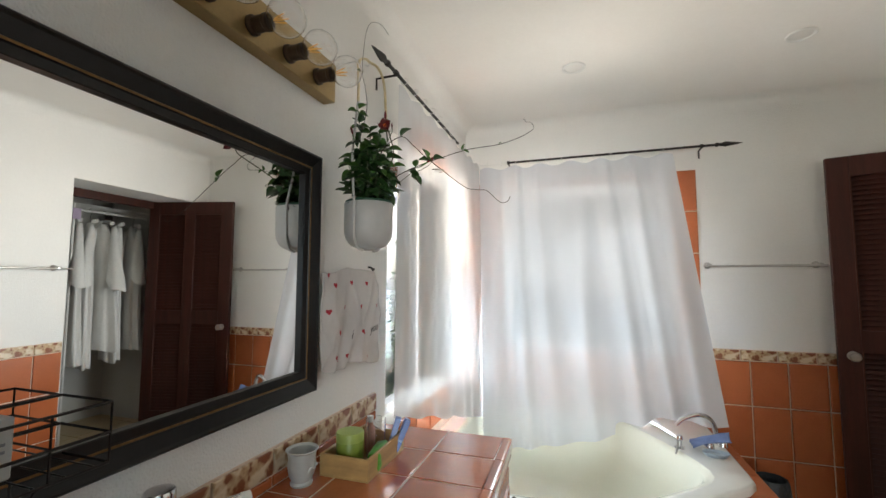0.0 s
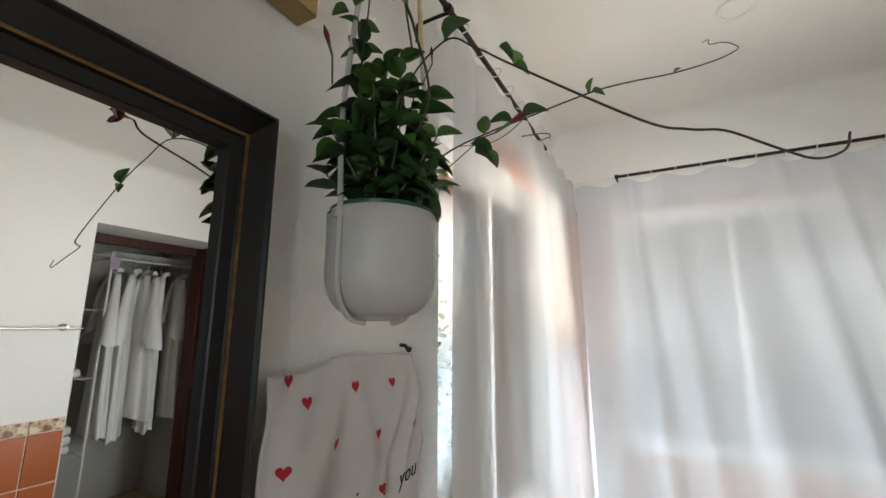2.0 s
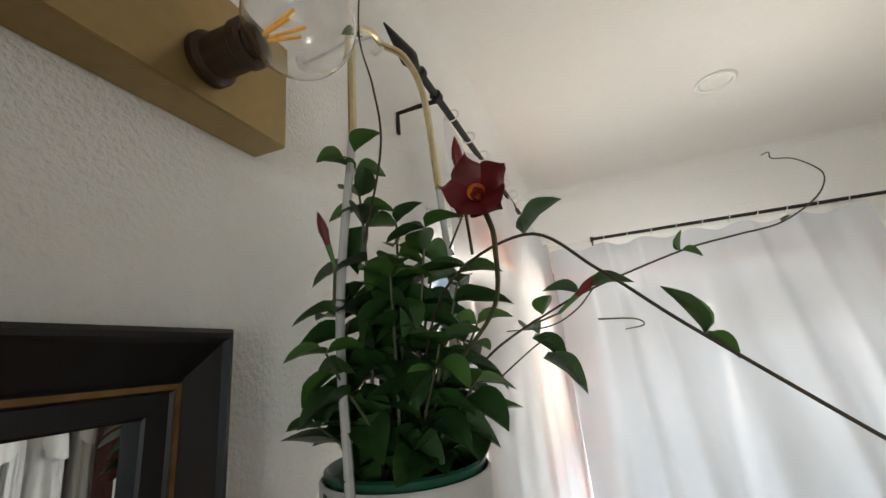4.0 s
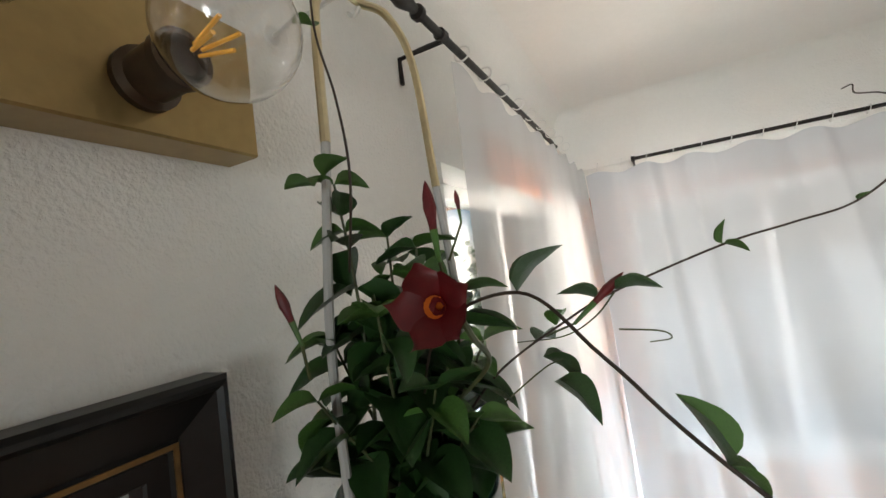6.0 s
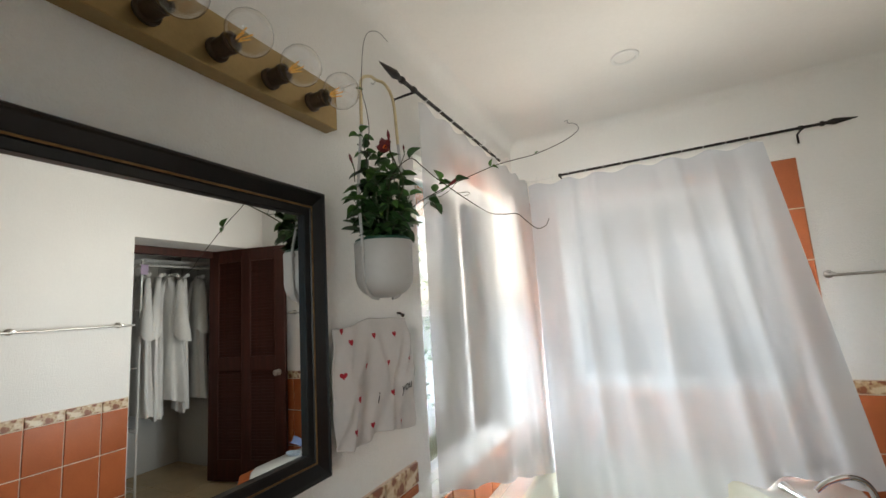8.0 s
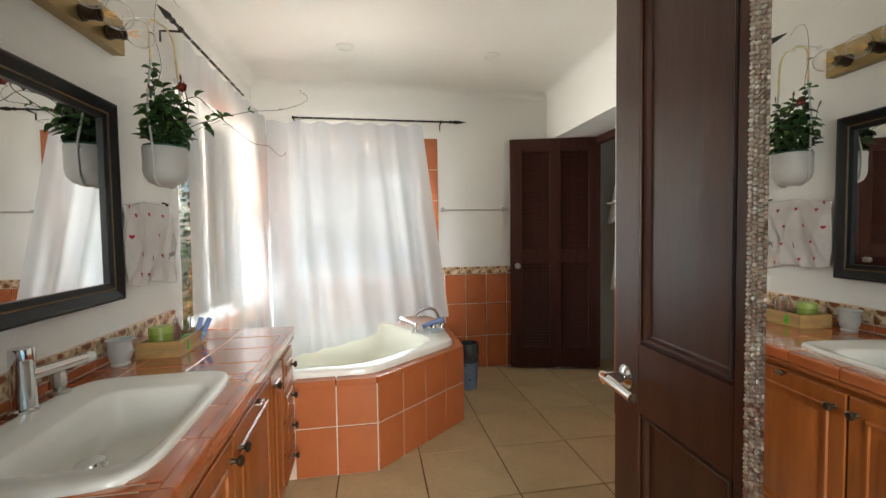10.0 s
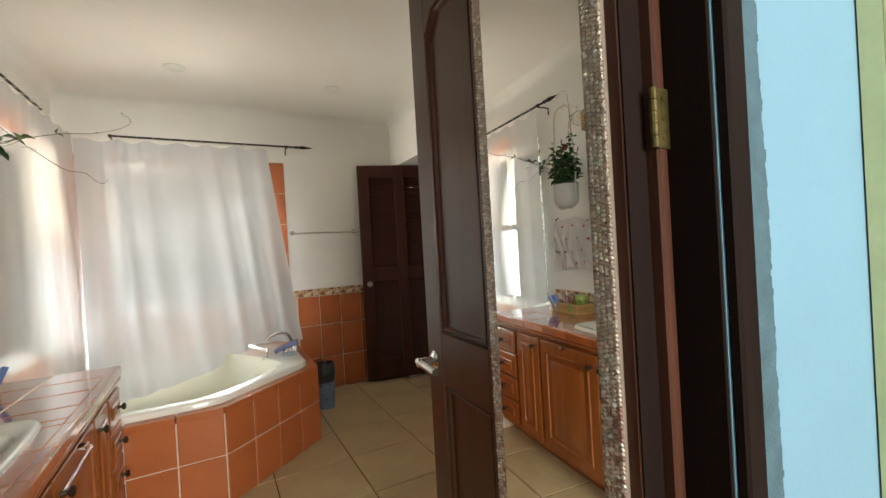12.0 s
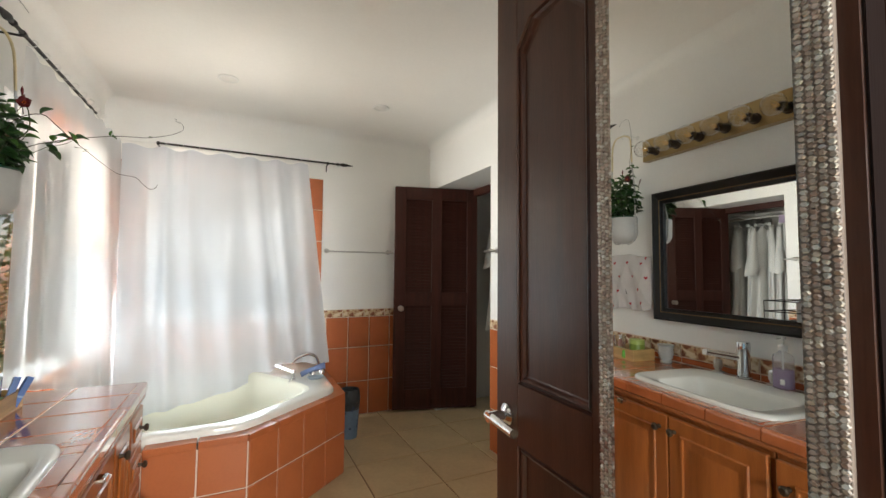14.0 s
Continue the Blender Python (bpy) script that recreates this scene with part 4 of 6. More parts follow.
# ---- cup and tray with toiletries ----
cup = thing("ceramic_cup", pose(-0.665, 1.052, C_TOP), "pale grey-blue ceramic cup with relief", "cup")
prof = [(0, 0), (0.028, 0), (0.030, 0.006), (0.026, 0.012), (0.033, 0.026), (0.038, 0.05), (0.036, 0.07), (0.039, 0.088), (0.044, 0.093), (0.042, 0.095), (0.036, 0.09), (0.033, 0.07), (0.034, 0.03), (0, 0.015)]
part("cup_body", lathe(bmesh.new(), prof, 28), material("grey_blue_glaze", (0.50, 0.52, 0.51), 0.3, vary=0.08, scale=20, bump=0.5, bump_scale=40, dist=0.004), cup)
part("relief", tube(bmesh.new(), smooth_path([(0.034, -0.018, 0.04), (0.038, -0.012, 0.052), (0.039, 0.0, 0.045), (0.038, 0.012, 0.055), (0.034, 0.02, 0.048)]), 0.0025, 5),
     bpy.data.materials["grey_blue_glaze"], cup)
tray = thing("wooden_tray", pose(-0.647, 1.108, C_TOP, 0, 0, 0), "pale wooden tray box on the counter", "tray")
TWD = material("pale_bamboo", (0.48, 0.30, 0.12), 0.45, vary=0.2, scale=4, fine=60, stretch=(4, 1, 12))
L1, L2, TH = 0.155, 0.245, 0.062
part("tray_base", one(0, L1, 0, L2, 0, 0.006, 0.001), TWD, tray)
for a, b, c, d in ((0, L1, 0, 0.008), (0, L1, L2 - 0.008, L2), (0, 0.008, 0.008, L2 - 0.008), (L1 - 0.008, L1, 0.008, L2 - 0.008)):
    part("side", one(a, b, c, d, 0.006, TH, 0.0015), TWD, tray)


def pot_jar(x, y, r, h, mat, lid, label, top=None):
    t = thing("jar", pose(x, y, C_TOP + 0.0065), label, "jar", "toiletries in the tray")
    part("jar_body", lathe(bmesh.new(), [(0, 0), (r * 0.94, 0), (r, 0.004), (r, h - 0.004), (r * 0.95, h), (0, h)], 26), mat, t)
    part("lid", lathe(bmesh.new(), [(0, h + 0.0005), (r * 1.02, h + 0.0005), (r * 1.02, h + 0.022), (r * 0.97, h + 0.026), (0, h + 0.027)], 26), lid, t, top or "")
    return t


OLIVE = material("olive_green_plastic", (0.20, 0.27, 0.035), 0.4, vary=0.1)
pot_jar(-0.590, 1.178, 0.040, 0.075, OLIVE, material("pale_green_lid", (0.33, 0.42, 0.10), 0.4, vary=0.1), "olive green jar with a pale green lid", "pale green lid")
tumbler = thing("drinking_glass", pose(-0.548, 1.262, C_TOP + 0.0065), "clear glass tumbler standing in the tray", "glass")
part("tumbler", lathe(bmesh.new(), [(0, 0), (0.026, 0), (0.028, 0.004), (0.031, 0.115), (0.0295, 0.115), (0.0265, 0.01), (0, 0.008)], 24), clear("tumbler_glass", (0.97, 0.98, 0.97)), tumbler)
pk = material("bright_green_foil", (0.10, 0.42, 0.03), 0.3, vary=0.2, scale=60)
pkt = thing("green_packet", pose(-0.515, 1.215, C_TOP + 0.0065, 0, 0, 10), "crumpled bright green packet in the tray", "packet")
bm = one(-0.018, 0.018, -0.055, 0.055, 0, 0.05, 0.008, 2)
for v in bm.verts:
    v.co += 0.006 * noise.noise_vector(v.co * 40)
part("wrapper", bm, pk, pkt)
PALEBLUE = material("pale_blue_print", (0.20, 0.33, 0.55), 0.4)
bl = material("blue_carton", (0.03, 0.12, 0.42), 0.35, vary=0.15)
for k, (x, y, r) in enumerate(((-0.527, 1.318, 16), (-0.508, 1.322, 24))):
    t = thing("blue_box", pose(x, y, C_TOP + 0.009, -12, r, 20), "slim blue carton leaning in the tray", "carton", "blue cartons in the tray")
    part("carton", one(-0.009, 0.009, -0.028, 0.028, 0, 0.100, 0.001), bl, t)
    part("band", one(-0.0094, 0.0094, -0.0284, 0.0284, 0.030, 0.036), PALEBLUE, t, "pale blue printed band", smooth=False)
t = thing("pink_bottle", pose(-0.588, 1.300, C_TOP + 0.0065), "small pink bottle in the tray", "bottle")
part("bottle_body", lathe(bmesh.new(), [(0, 0), (0.016, 0), (0.017, 0.004), (0.017, 0.07), (0.009, 0.082), (0.009, 0.09), (0, 0.09)], 18), material("pink_plastic", (0.55, 0.25, 0.20), 0.4), t)
part("cap", lathe(bmesh.new(), [(0, 0.0905), (0.010, 0.0905), (0.010, 0.108), (0, 0.109)], 16), WHITEPLASTIC, t)

# ---- wire caddy stuck to the mirror ----
caddy = thing("wire_caddy", pose(-0.718, -0.02, 1.068), "black wire caddy with hooks on the mirror", "wire caddy")
CW, CD, CH = 0.525, 0.115, 0.088
for z in (0.0, CH * 0.5, CH):
    part("rail", tube(bmesh.new(), [(0.002, 0, z), (CD, 0, z), (CD, CW, z), (0.002, CW, z), (0.002, 0, z)], 0.0022, 6), IRON, caddy)
for k in range(15):
    y = CW * (k + 0.5) / 15
    part("floor_wire", tube(bmesh.new(), [(0.002, y, 0), (CD, y, 0)], 0.0014, 5), IRON, caddy)
for k in range(8):
    y = CW * k / 7
    part("upright", tube(bmesh.new(), [(CD, y, 0), (CD, y, CH)], 0.0016, 5), IRON, caddy)
for y in (0.15, 0.20, 0.30, 0.35, 0.44):
    part("hook", tube(bmesh.new(), smooth_path([(CD * 0.5, y, 0), (CD * 0.5, y, -0.018), (CD * 0.55, y + 0.004, -0.028), (CD * 0.62, y + 0.014, -0.028), (CD * 0.66, y + 0.018, -0.017)], 4), 0.0018, 5), IRON, caddy)
for y in (0.16, 0.40):
    part("backplate", one(-0.0015, 0.003, y - 0.02, y + 0.02, 0.02, 0.075, 0.002), IRON, caddy)
CARTON = material("grey_white_card", (0.46, 0.46, 0.44), 0.7, vary=0.06)
t = thing("white_carton", pose(-0.690, 0.375, 1.072), "small white carton standing in the wire caddy", "carton")
part("carton", one(0, 0.03, 0, 0.045, 0, 0.082, 0.002), CARTON, t)
for z in (0.022, 0.032):
    part("print", one(0.0302, 0.0307, 0.008, 0.036, z + 0.014, z + 0.018), material("grey_print", (0.2, 0.2, 0.22), 0.6), t, smooth=False)
t = thing("cotton_roll", pose(-0.665, 0.18, 1.071), "white paper roll lying in the wire caddy", "roll")
part("roll", cyl(bmesh.new(), (0, 0, 0.0225), (0, 0.06, 0.0225), 0.021, n=24), CARTON, t)

# ---- sconce with six globe bulbs ----
sconce = thing("vanity_light", pose(XW, 1.205, 1.988), "antique gold bar light with six clear globe bulbs", "wall lamp")
part("bar", one(0.0, 0.045, -0.91, 0, -0.064, 0.064, 0.002), GOLDBAR, sconce, "antique gold rectangular bar")
for k in range(6):
    y = -0.100 - 0.135 * k
    part("socket_cup", lathe(bmesh.new(), [(0.0, 0.0452), (0.025, 0.0452), (0.025, 0.052), (0.020, 0.056), (0.020, 0.086), (0.022, 0.088), (0.022, 0.097), (0.017, 0.098), (0.013, 0.092), (0, 0.09)], 22,
                             pose(0, y, -0.022, 0, 90, 0)), BRONZE, sconce, "dark bronze socket")
    g = [(0.013, 0.093), (0.015, 0.100), (0.024, 0.108)] + [(0.046 * math.sin(a), 0.148 - 0.046 * math.cos(a)) for a in [math.radians(q) for q in range(45, 180, 9)]] + [(0, 0.194)]
    bulb = part("bulb", lathe(bmesh.new(), g, 26, pose(0, y, -0.022, 0, 90, 0)), BULB, sconce, "clear glass globe bulb")
    solid = bulb.modifiers.new("wall", "SOLIDIFY")
    solid.thickness, solid.offset = 0.0008, -1
    bulb.visible_shadow = False
    fl = bmesh.new()
    for q in range(4):
        a = math.pi / 2 * q + 0.4
        cyl(fl, (0.112, y + 0.004 * math.cos(a), -0.022 + 0.004 * math.sin(a)), (0.145, y + 0.011 * math.cos(a), -0.022 + 0.011 * math.sin(a)), 0.0016, n=6)
    part("filament", fl, FILAMENT, bulb, "amber filament strips")

# ---- hanging plant ----
PX, PY, PZ = -0.585, 1.262, 1.438
planter = thing("hanging_planter", pose(PX, PY, PZ), "grey round-bottomed hanging planter on a brass hoop", "planter")
R = 0.079
prof = [(0, 0), (0.030, 0), (0.034, 0.002), (0.036, 0.006)] + [(0.036 + (R - 0.036) * math.sin(a), 0.006 + 0.06 * (1 - math.cos(a))) for a in [math.radians(q) for q in range(10, 91, 10)]] + \
       [(R, 0.11), (R + 0.001, 0.150), (R - 0.001, 0.152), (R - 0.004, 0.150), (R - 0.005, 0.11), (R - 0.007, 0.07), (0, 0.05)]
part("pot", lathe(bmesh.new(), prof, 40), POT, planter, "matte grey pot", angle=1.0)
part("inner_pot", lathe(bmesh.new(), [(R - 0.012, 0.08), (R - 0.0055, 0.150), (R - 0.003, 0.158), (R - 0.006, 0.160), (R - 0.010, 0.156), (R - 0.015, 0.14)], 40), GREENPOT, planter, "dark green nursery pot")
part("soil", lathe(bmesh.new(), [(R - 0.011, 0.138), (0.03, 0.141), (0, 0.142)], 24), SOIL, planter)
# strap round the pot and the hoop above it; it stands across the line of sight to the wall
sx, sy = -0.007, -0.063
right_x, right_y = 0.007, 0.063
top = (-0.018, 0.026, 0.655)
left_top, right_top = (-0.012, -0.060, 0.478), (0.040, 0.040, 0.44)
strap_l = [(sx * 0.45, sy * 0.45, -0.003), (sx * 0.9, sy * 0.9, 0.004), (sx * 1.2, sy * 1.2, 0.03), (sx * 1.27, sy * 1.27, 0.07), (sx * 1.28, sy * 1.28, 0.152), (-0.026, -0.066, 0.30), left_top]
strap_r = [(right_x * 0.45, right_y * 0.45, -0.003), (right_x * 0.9, right_y * 0.9, 0.004), (right_x * 1.2, right_y * 1.2, 0.03), (right_x * 1.27, right_y * 1.27, 0.07), (right_x * 1.28, right_y * 1.28, 0.152),
           (0.040, 0.056, 0.30), right_top]
for s in (strap_l, strap_r):
    part("strap", tube(bmesh.new(), smooth_path(s, 6), 0.0042, 8), POT, planter, "pale grey strap")
    part("clip", lathe(bmesh.new(), [(0, -0.006), (0.0075, -0.006), (0.0075, 0.006), (0, 0.006)], 12, pose(s[4][0], s[4][1], 0.140)), POT, planter)
hoop = smooth_path([left_top, (-0.016, -0.052, 0.58), (-0.024, -0.034, 0.632), (-0.020, 0.0, 0.654), top, (0.004, 0.044, 0.640), (0.024, 0.052, 0.58), right_top], 8)
part("hoop", tube(bmesh.new(), hoop, 0.0045, 8), BRASS, planter, "polished brass hoop")
hook = thing("wall_hook", pose(XW, PY + 0.02, 2.10), "white wire hook holding the planter", "wall hook")
part("arm", tube(bmesh.new(), smooth_path([(0.001, 0, 0), (0.06, 0, 0.006), (0.105, 0.002, 0.010), (0.122, 0.004, 0.002), (0.126, 0.006, -0.010), (0.118, 0.006, -0.018), (0.110, 0.006, -0.012)], 5), 0.0026, 7), WHITEWIRE, hook)
part("plate", lathe(bmesh.new(), [(0, 0), (0.014, 0), (0.013, 0.003), (0, 0.004)], 16, pose(0, 0, 0, 0, 90, 0)), WHITEWIRE, hook)

plant = thing("flowering_vine", pose(PX, PY, PZ + 0.141), "bushy green flowering vine with one red bloom and buds", "plant")
STEM = material("green_brown_stem", (0.06, 0.075, 0.025), 0.6, vary=0.3, scale=60)
VINE = material("dark_vine", (0.035, 0.022, 0.014), 0.6, vary=0.3, scale=80)


def leaf_material(name, colour):
    m = material(name, colour, 0.38, vary=0.2, scale=30, fine=160, random_amount=0.35, second=[c * 0.45 for c in colour], bump=0.3, bump_scale=90)
    m.node_tree.nodes["Principled BSDF"].inputs["Subsurface Weight"].default_value = 0.0
    return m


LEAVES = [leaf_material("deep_green_leaf", (0.020, 0.060, 0.014)), leaf_material("fresh_green_leaf", (0.050, 0.125, 0.022))]


def leaf_mesh(seed, mat, curl, fold):
    bm = bmesh.new()
    n = 8
    grid = []
    for i in range(n + 1):
        t = i / n
        w = 0.36 * (math.sin(math.pi * t ** 0.82) ** 0.72) * (1 - 0.22 * t) if 0 < t < 1 else 0.0
        z = -curl * t * t + 0.03 * noise.noise((t * 3, seed, 0))
        row = []
        for s in (-1, -0.5, 0, 0.5, 1):
            row.append(bm.verts.new((t, w * s, z + fold * abs(s) * w * 2 + 0.02 * noise.noise((t * 4, s * 2, seed)))))
        grid.append(row)
    for p, q in zip(grid, grid[1:]):
        for k in range(4):
            bm.faces.new((p[k], p[k + 1], q[k + 1], q[k]))
    bmesh.ops.remove_doubles(bm, verts=bm.verts, dist=1e-5)
    for f in bm.faces:
        f.smooth = True
    me = bpy.data.meshes.new("leaf")
    bm.to_mesh(me)
    bm.free()
    me.materials.append(mat)
    return me


LEAF_MESHES = [leaf_mesh(k, LEAVES[0] if k < 5 else LEAVES[1], 0.10 + 0.07 * (k % 4), 0.25 + 0.1 * (k % 3)) for k in range(8)]
rnd = random.Random(11)


def leaf(parent, at, direction, length, me=None, roll=0.0):
    d = Vector(direction).normalized()
    side = Vector((0, 0, 1)).cross(d)
    side = side.normalized() if side.length > 1e-4 else Vector((0, 1, 0))
    up = d.cross(side)
    side, up = side * math.cos(roll) + up * math.sin(roll), up * math.cos(roll) - side * math.sin(roll)
    ob = new("leaf", me or LEAF_MESHES[rnd.randrange(8)])
    ob.parent = parent
    m = Matrix(((d.x, side.x, up.x, at[0]), (d.y, side.y, up.y, at[1]), (d.z, side.z, up.z, at[2]), (0, 0, 0, 1)))
    ob.matrix_basis = m @ Matrix.Diagonal((length, length * rnd.uniform(0.85, 1.15), length, 1))
    return ob


# stems: (foot, tip), metres from the soil's middle
STEMS = [((-0.02, -0.03), (-0.015, -0.065, 0.30)), ((0.01, -0.03), (0.035, -0.085, 0.20)), ((-0.03, 0.0), (-0.055, -0.055, 0.17)), ((0.03, 0.0), (0.085, 0.005, 0.20)),
         ((0.0, 0.02), (0.03, 0.05, 0.22)), ((0.02, 0.02), (0.085, 0.045, 0.14)), ((-0.02, 0.03), (-0.035, 0.05, 0.19)), ((0.0, -0.04), (-0.03, -0.105, 0.12)),
         ((0.03, -0.03), (0.075, -0.06, 0.12)), ((0.0, 0.0), (0.01, -0.015, 0.25)), ((0.04, 0.01), (0.085, 0.03, 0.05)), ((-0.03, -0.02), (-0.05, -0.09, 0.06)),
         ((0.01, 0.03), (0.05, 0.085, 0.10)), ((0.02, -0.01), (0.055, -0.03, 0.235)), ((0.035, -0.02), (0.10, -0.02, 0.09))]
for fx, (tx, ty, tz) in STEMS:
    tx, ty = tx * 0.84, ty * 0.84
    line = smooth_path([(fx[0], fx[1], -0.002), (fx[0] * 0.6 + tx * 0.25, fx[1] * 0.6 + ty * 0.25, tz * 0.4), (tx * 0.75 + fx[0] * 0.1, ty * 0.75 + fx[1] * 0.1, tz * 0.75), (tx, ty, tz)], 5)
    part("stem", tube(bmesh.new(), line, 0.0022, 5, 0.0011), STEM, plant)
    turn = rnd.uniform(0, 3.14)
    n_ = max(3, int(tz / 0.034) + 2)
    for k in range(n_):
        f = 0.22 + 0.78 * k / (n_ - 1)
        p = line[min(len(line) - 1, int(f * (len(line) - 1)))]
        turn += 1.57 + rnd.uniform(-0.4, 0.4)
        size = rnd.uniform(0.043, 0.062) * (1.0 if f < 0.8 else 0.72)
        for s in (0, math.pi):
            a = turn + s
            out = Vector((math.cos(a), math.sin(a), 0)) + Vector((tx, ty, 0)) * 5.0
            d = Vector((out.x, out.y, rnd.uniform(-0.75, 0.35) if f < 0.85 else rnd.uniform(-0.2, 0.7)))
            if PX + p.x + d.normalized().x * size < XW + 0.02:
                d.x = abs(d.x)
            leaf(plant, p, d, size, LEAF_MESHES[rnd.choice([0, 1, 2, 3, 4] if f < 0.8 else [4, 5, 6, 7])], rnd.uniform(-0.5, 0.5))


def to_plant(p):
    return Vector(p) - Vector((PX, PY, PZ + 0.141))


def vine(points, r=0.0014, r_end=0.0007):
    return part("vine", tube(bmesh.new(), smooth_path([to_plant(p) for p in points], 8), r, 6, r_end), VINE, plant, "dark twining shoot")


vine([(-0.545, 1.29, 1.64), (-0.50, 1.305, 1.69), (-0.44, 1.340, 1.728), (-0.395, 1.365, 1.750), (-0.297, 1.394, 1.783), (-0.240, 1.413, 1.795), (-0.183, 1.441, 1.808),
      (-0.120, 1.500, 1.846), (-0.083, 1.553, 1.886), (-0.079, 1.585, 1.914), (-0.092, 1.603, 1.936), (-0.112, 1.612, 1.945), (-0.112, 1.616, 1.957), (-0.122, 1.617, 1.955)])
vine([(-0.560, 1.245, 1.66), (-0.51, 1.205, 1.745), (-0.433, 1.174, 1.772), (-0.385, 1.157, 1.735), (-0.338, 1.143, 1.690), (-0.230, 1.133, 1.600), (-0.195, 1.145, 1.588),
      (-0.168, 1.160, 1.587), (-0.140, 1.145, 1.560), (-0.122, 1.138, 1.546), (-0.106, 1.140, 1.550), (-0.100, 1.146, 1.564)], 0.0013, 0.0008)
vine([(-0.585, 1.20, 1.80), (-0.545, 1.165, 1.868), (-0.550, 1.165, 1.93), (-0.563, 1.165, 1.99), (-0.560, 1.165, 2.06), (-0.550, 1.165, 2.125), (-0.532, 1.165, 2.148), (-0.500, 1.165, 2.135), (-0.475, 1.168, 2.10)],
     0.0011, 0.0006)
for at, d, s in (((-0.297, 1.394, 1.783), (0.02, 0.0, 1), 0.024), ((-0.297, 1.394, 1.783), (0.9, 0.1, -0.25), 0.022), ((-0.338, 1.143, 1.690), (-0.35, 0.1, 1), 0.034),
                 ((-0.338, 1.143, 1.690), (0.75, 0.2, -0.5), 0.020), ((-0.395, 1.365, 1.752), (0.8, -0.1, 0.15), 0.042), ((-0.41, 1.358, 1.745), (-0.8, 0, 0.35), 0.040),
                 ((-0.45, 1.335, 1.724), (0.3, -0.5, 0.6), 0.030), ((-0.433, 1.174, 1.772), (0.5, 0.2, 0.7), 0.040), ((-0.563, 1.165, 1.99), (-0.7, 0, 0.6), 0.022),
                 ((-0.585, 1.17, 1.87), (-0.9, -0.1, 0.25), 0.030), ((-0.575, 1.17, 1.875), (0.8, -0.2, 0.3), 0.034), ((-0.183, 1.441, 1.808), (0.6, 0.1, 0.5), 0.012),
                 ((-0.46, 1.31, 1.70), (0.6, 0.4, -0.4), 0.045), ((-0.45, 1.30, 1.68), (0.9, -0.2, -0.5), 0.05), ((-0.47, 1.33, 1.71), (0.2, 0.9, 0.1), 0.04)):
    leaf(plant, to_plant(at), d, s, LEAF_MESHES[5 if s < 0.035 else 2])
for line in (((-0.395, 1.365, 1.750), (-0.415, 1.355, 1.728), (-0.445, 1.345, 1.712), (-0.49, 1.33, 1.71)), ((-0.50, 1.30, 1.66), (-0.46, 1.305, 1.69), (-0.44, 1.30, 1.70)),
             ((-0.395, 1.352, 1.715), (-0.36, 1.352, 1.712), (-0.352, 1.352, 1.705), (-0.37, 1.352, 1.702))):
    part("tendril", tube(bmesh.new(), smooth_path([to_plant(p) for p in line], 6), 0.0010, 5, 0.0006), STEM, plant)
RED = material("deep_red_petal", (0.11, 0.0025, 0.0045), 0.5, vary=0.3, scale=40, fine=200, bump=0.2)
THROAT = material("orange_throat", (0.65, 0.16, 0.02), 0.5, vary=0.2, scale=80)


def bloom(at, facing, r):
    m = Matrix.Translation(to_plant(at)) @ Vector(facing).to_track_quat("Z", "Y").to_matrix().to_4x4()
    for k in range(5):
        bm = bmesh.new()
        grid = []
        for i in range(9):
            t = i / 8
            rad = 0.10 * r + 1.02 * r * t
            w = r * (0.16 + 0.74 * math.sin(math.pi * min(1, t * 0.95))) * (1 - t ** 2)
            row = []
            for s in (-1, -0.5, 0, 0.5, 1):
                z = -0.35 * r * (1 - t) ** 2 * 1.8 + 0.10 * r * s * (1 + t) + 0.12 * r * t * t + 0.05 * r * noise.noise((t * 3, s, k))
                row.append(bm.verts.new(Vector((rad, w * s + 0.16 * r * t * t, z))))
            grid.append(row)
        for p, q in zip(grid, grid[1:]):
            for j in range(4):
                bm.faces.new((p[j], p[j + 1], q[j + 1], q[j]))
        bmesh.ops.transform(bm, matrix=m @ pose(0, 0, 0, 0, 0, 72 * k + 90), verts=bm.verts)
        part("petal", bm, RED, plant, "deep red petal", angle=3)
    bm = lathe(bmesh.new(), [(0.30 * r, -0.28 * r), (0.20 * r, -0.6 * r), (0.10 * r, -1.1 * r), (0.05 * r, -1.5 * r)], 14, m)
    part("throat", bm, THROAT, plant, "orange flower throat")
    back = m @ Vector((0, 0, -1.5 * r))
    part("flower_stalk", tube(bmesh.new(), smooth_path([back, back + Vector((0, 0.02, -0.02)), to_plant((-0.47, 1.20, 1.72)), to_plant((-0.53, 1.24, 1.67))]), 0.0018, 6), STEM, plant)


bloom((-0.441, 1.078, 1.776), (0.12, -1, 0.05), 0.0175)


def bud(foot, tip, r, stalk):
    a, b = to_plant(foot), to_plant(tip)
    m = Matrix.Translation(a) @ (b - a).to_track_quat("Z", "Y").to_matrix().to_4x4()
    L = (b - a).length
    part("bud", lathe(bmesh.new(), [(0, 0), (r * 0.55, L * 0.08), (r * 0.7, L * 0.3), (r, L * 0.5), (r * 0.8, L * 0.72), (r * 0.3, L * 0.92), (0, L)], 10, m), RED, plant, "closed red bud")
    part("calyx", lathe(bmesh.new(), [(0, -L * 0.5), (r * 0.35, -L * 0.45), (r * 0.5, -L * 0.1), (r * 0.62, L * 0.12)], 10, m), LEAVES[1], plant)
    part("flower_stalk", tube(bmesh.new(), smooth_path([m @ Vector((0, 0, -L * 0.45)), to_plant(stalk)], 4), 0.0012, 5), STEM, plant)


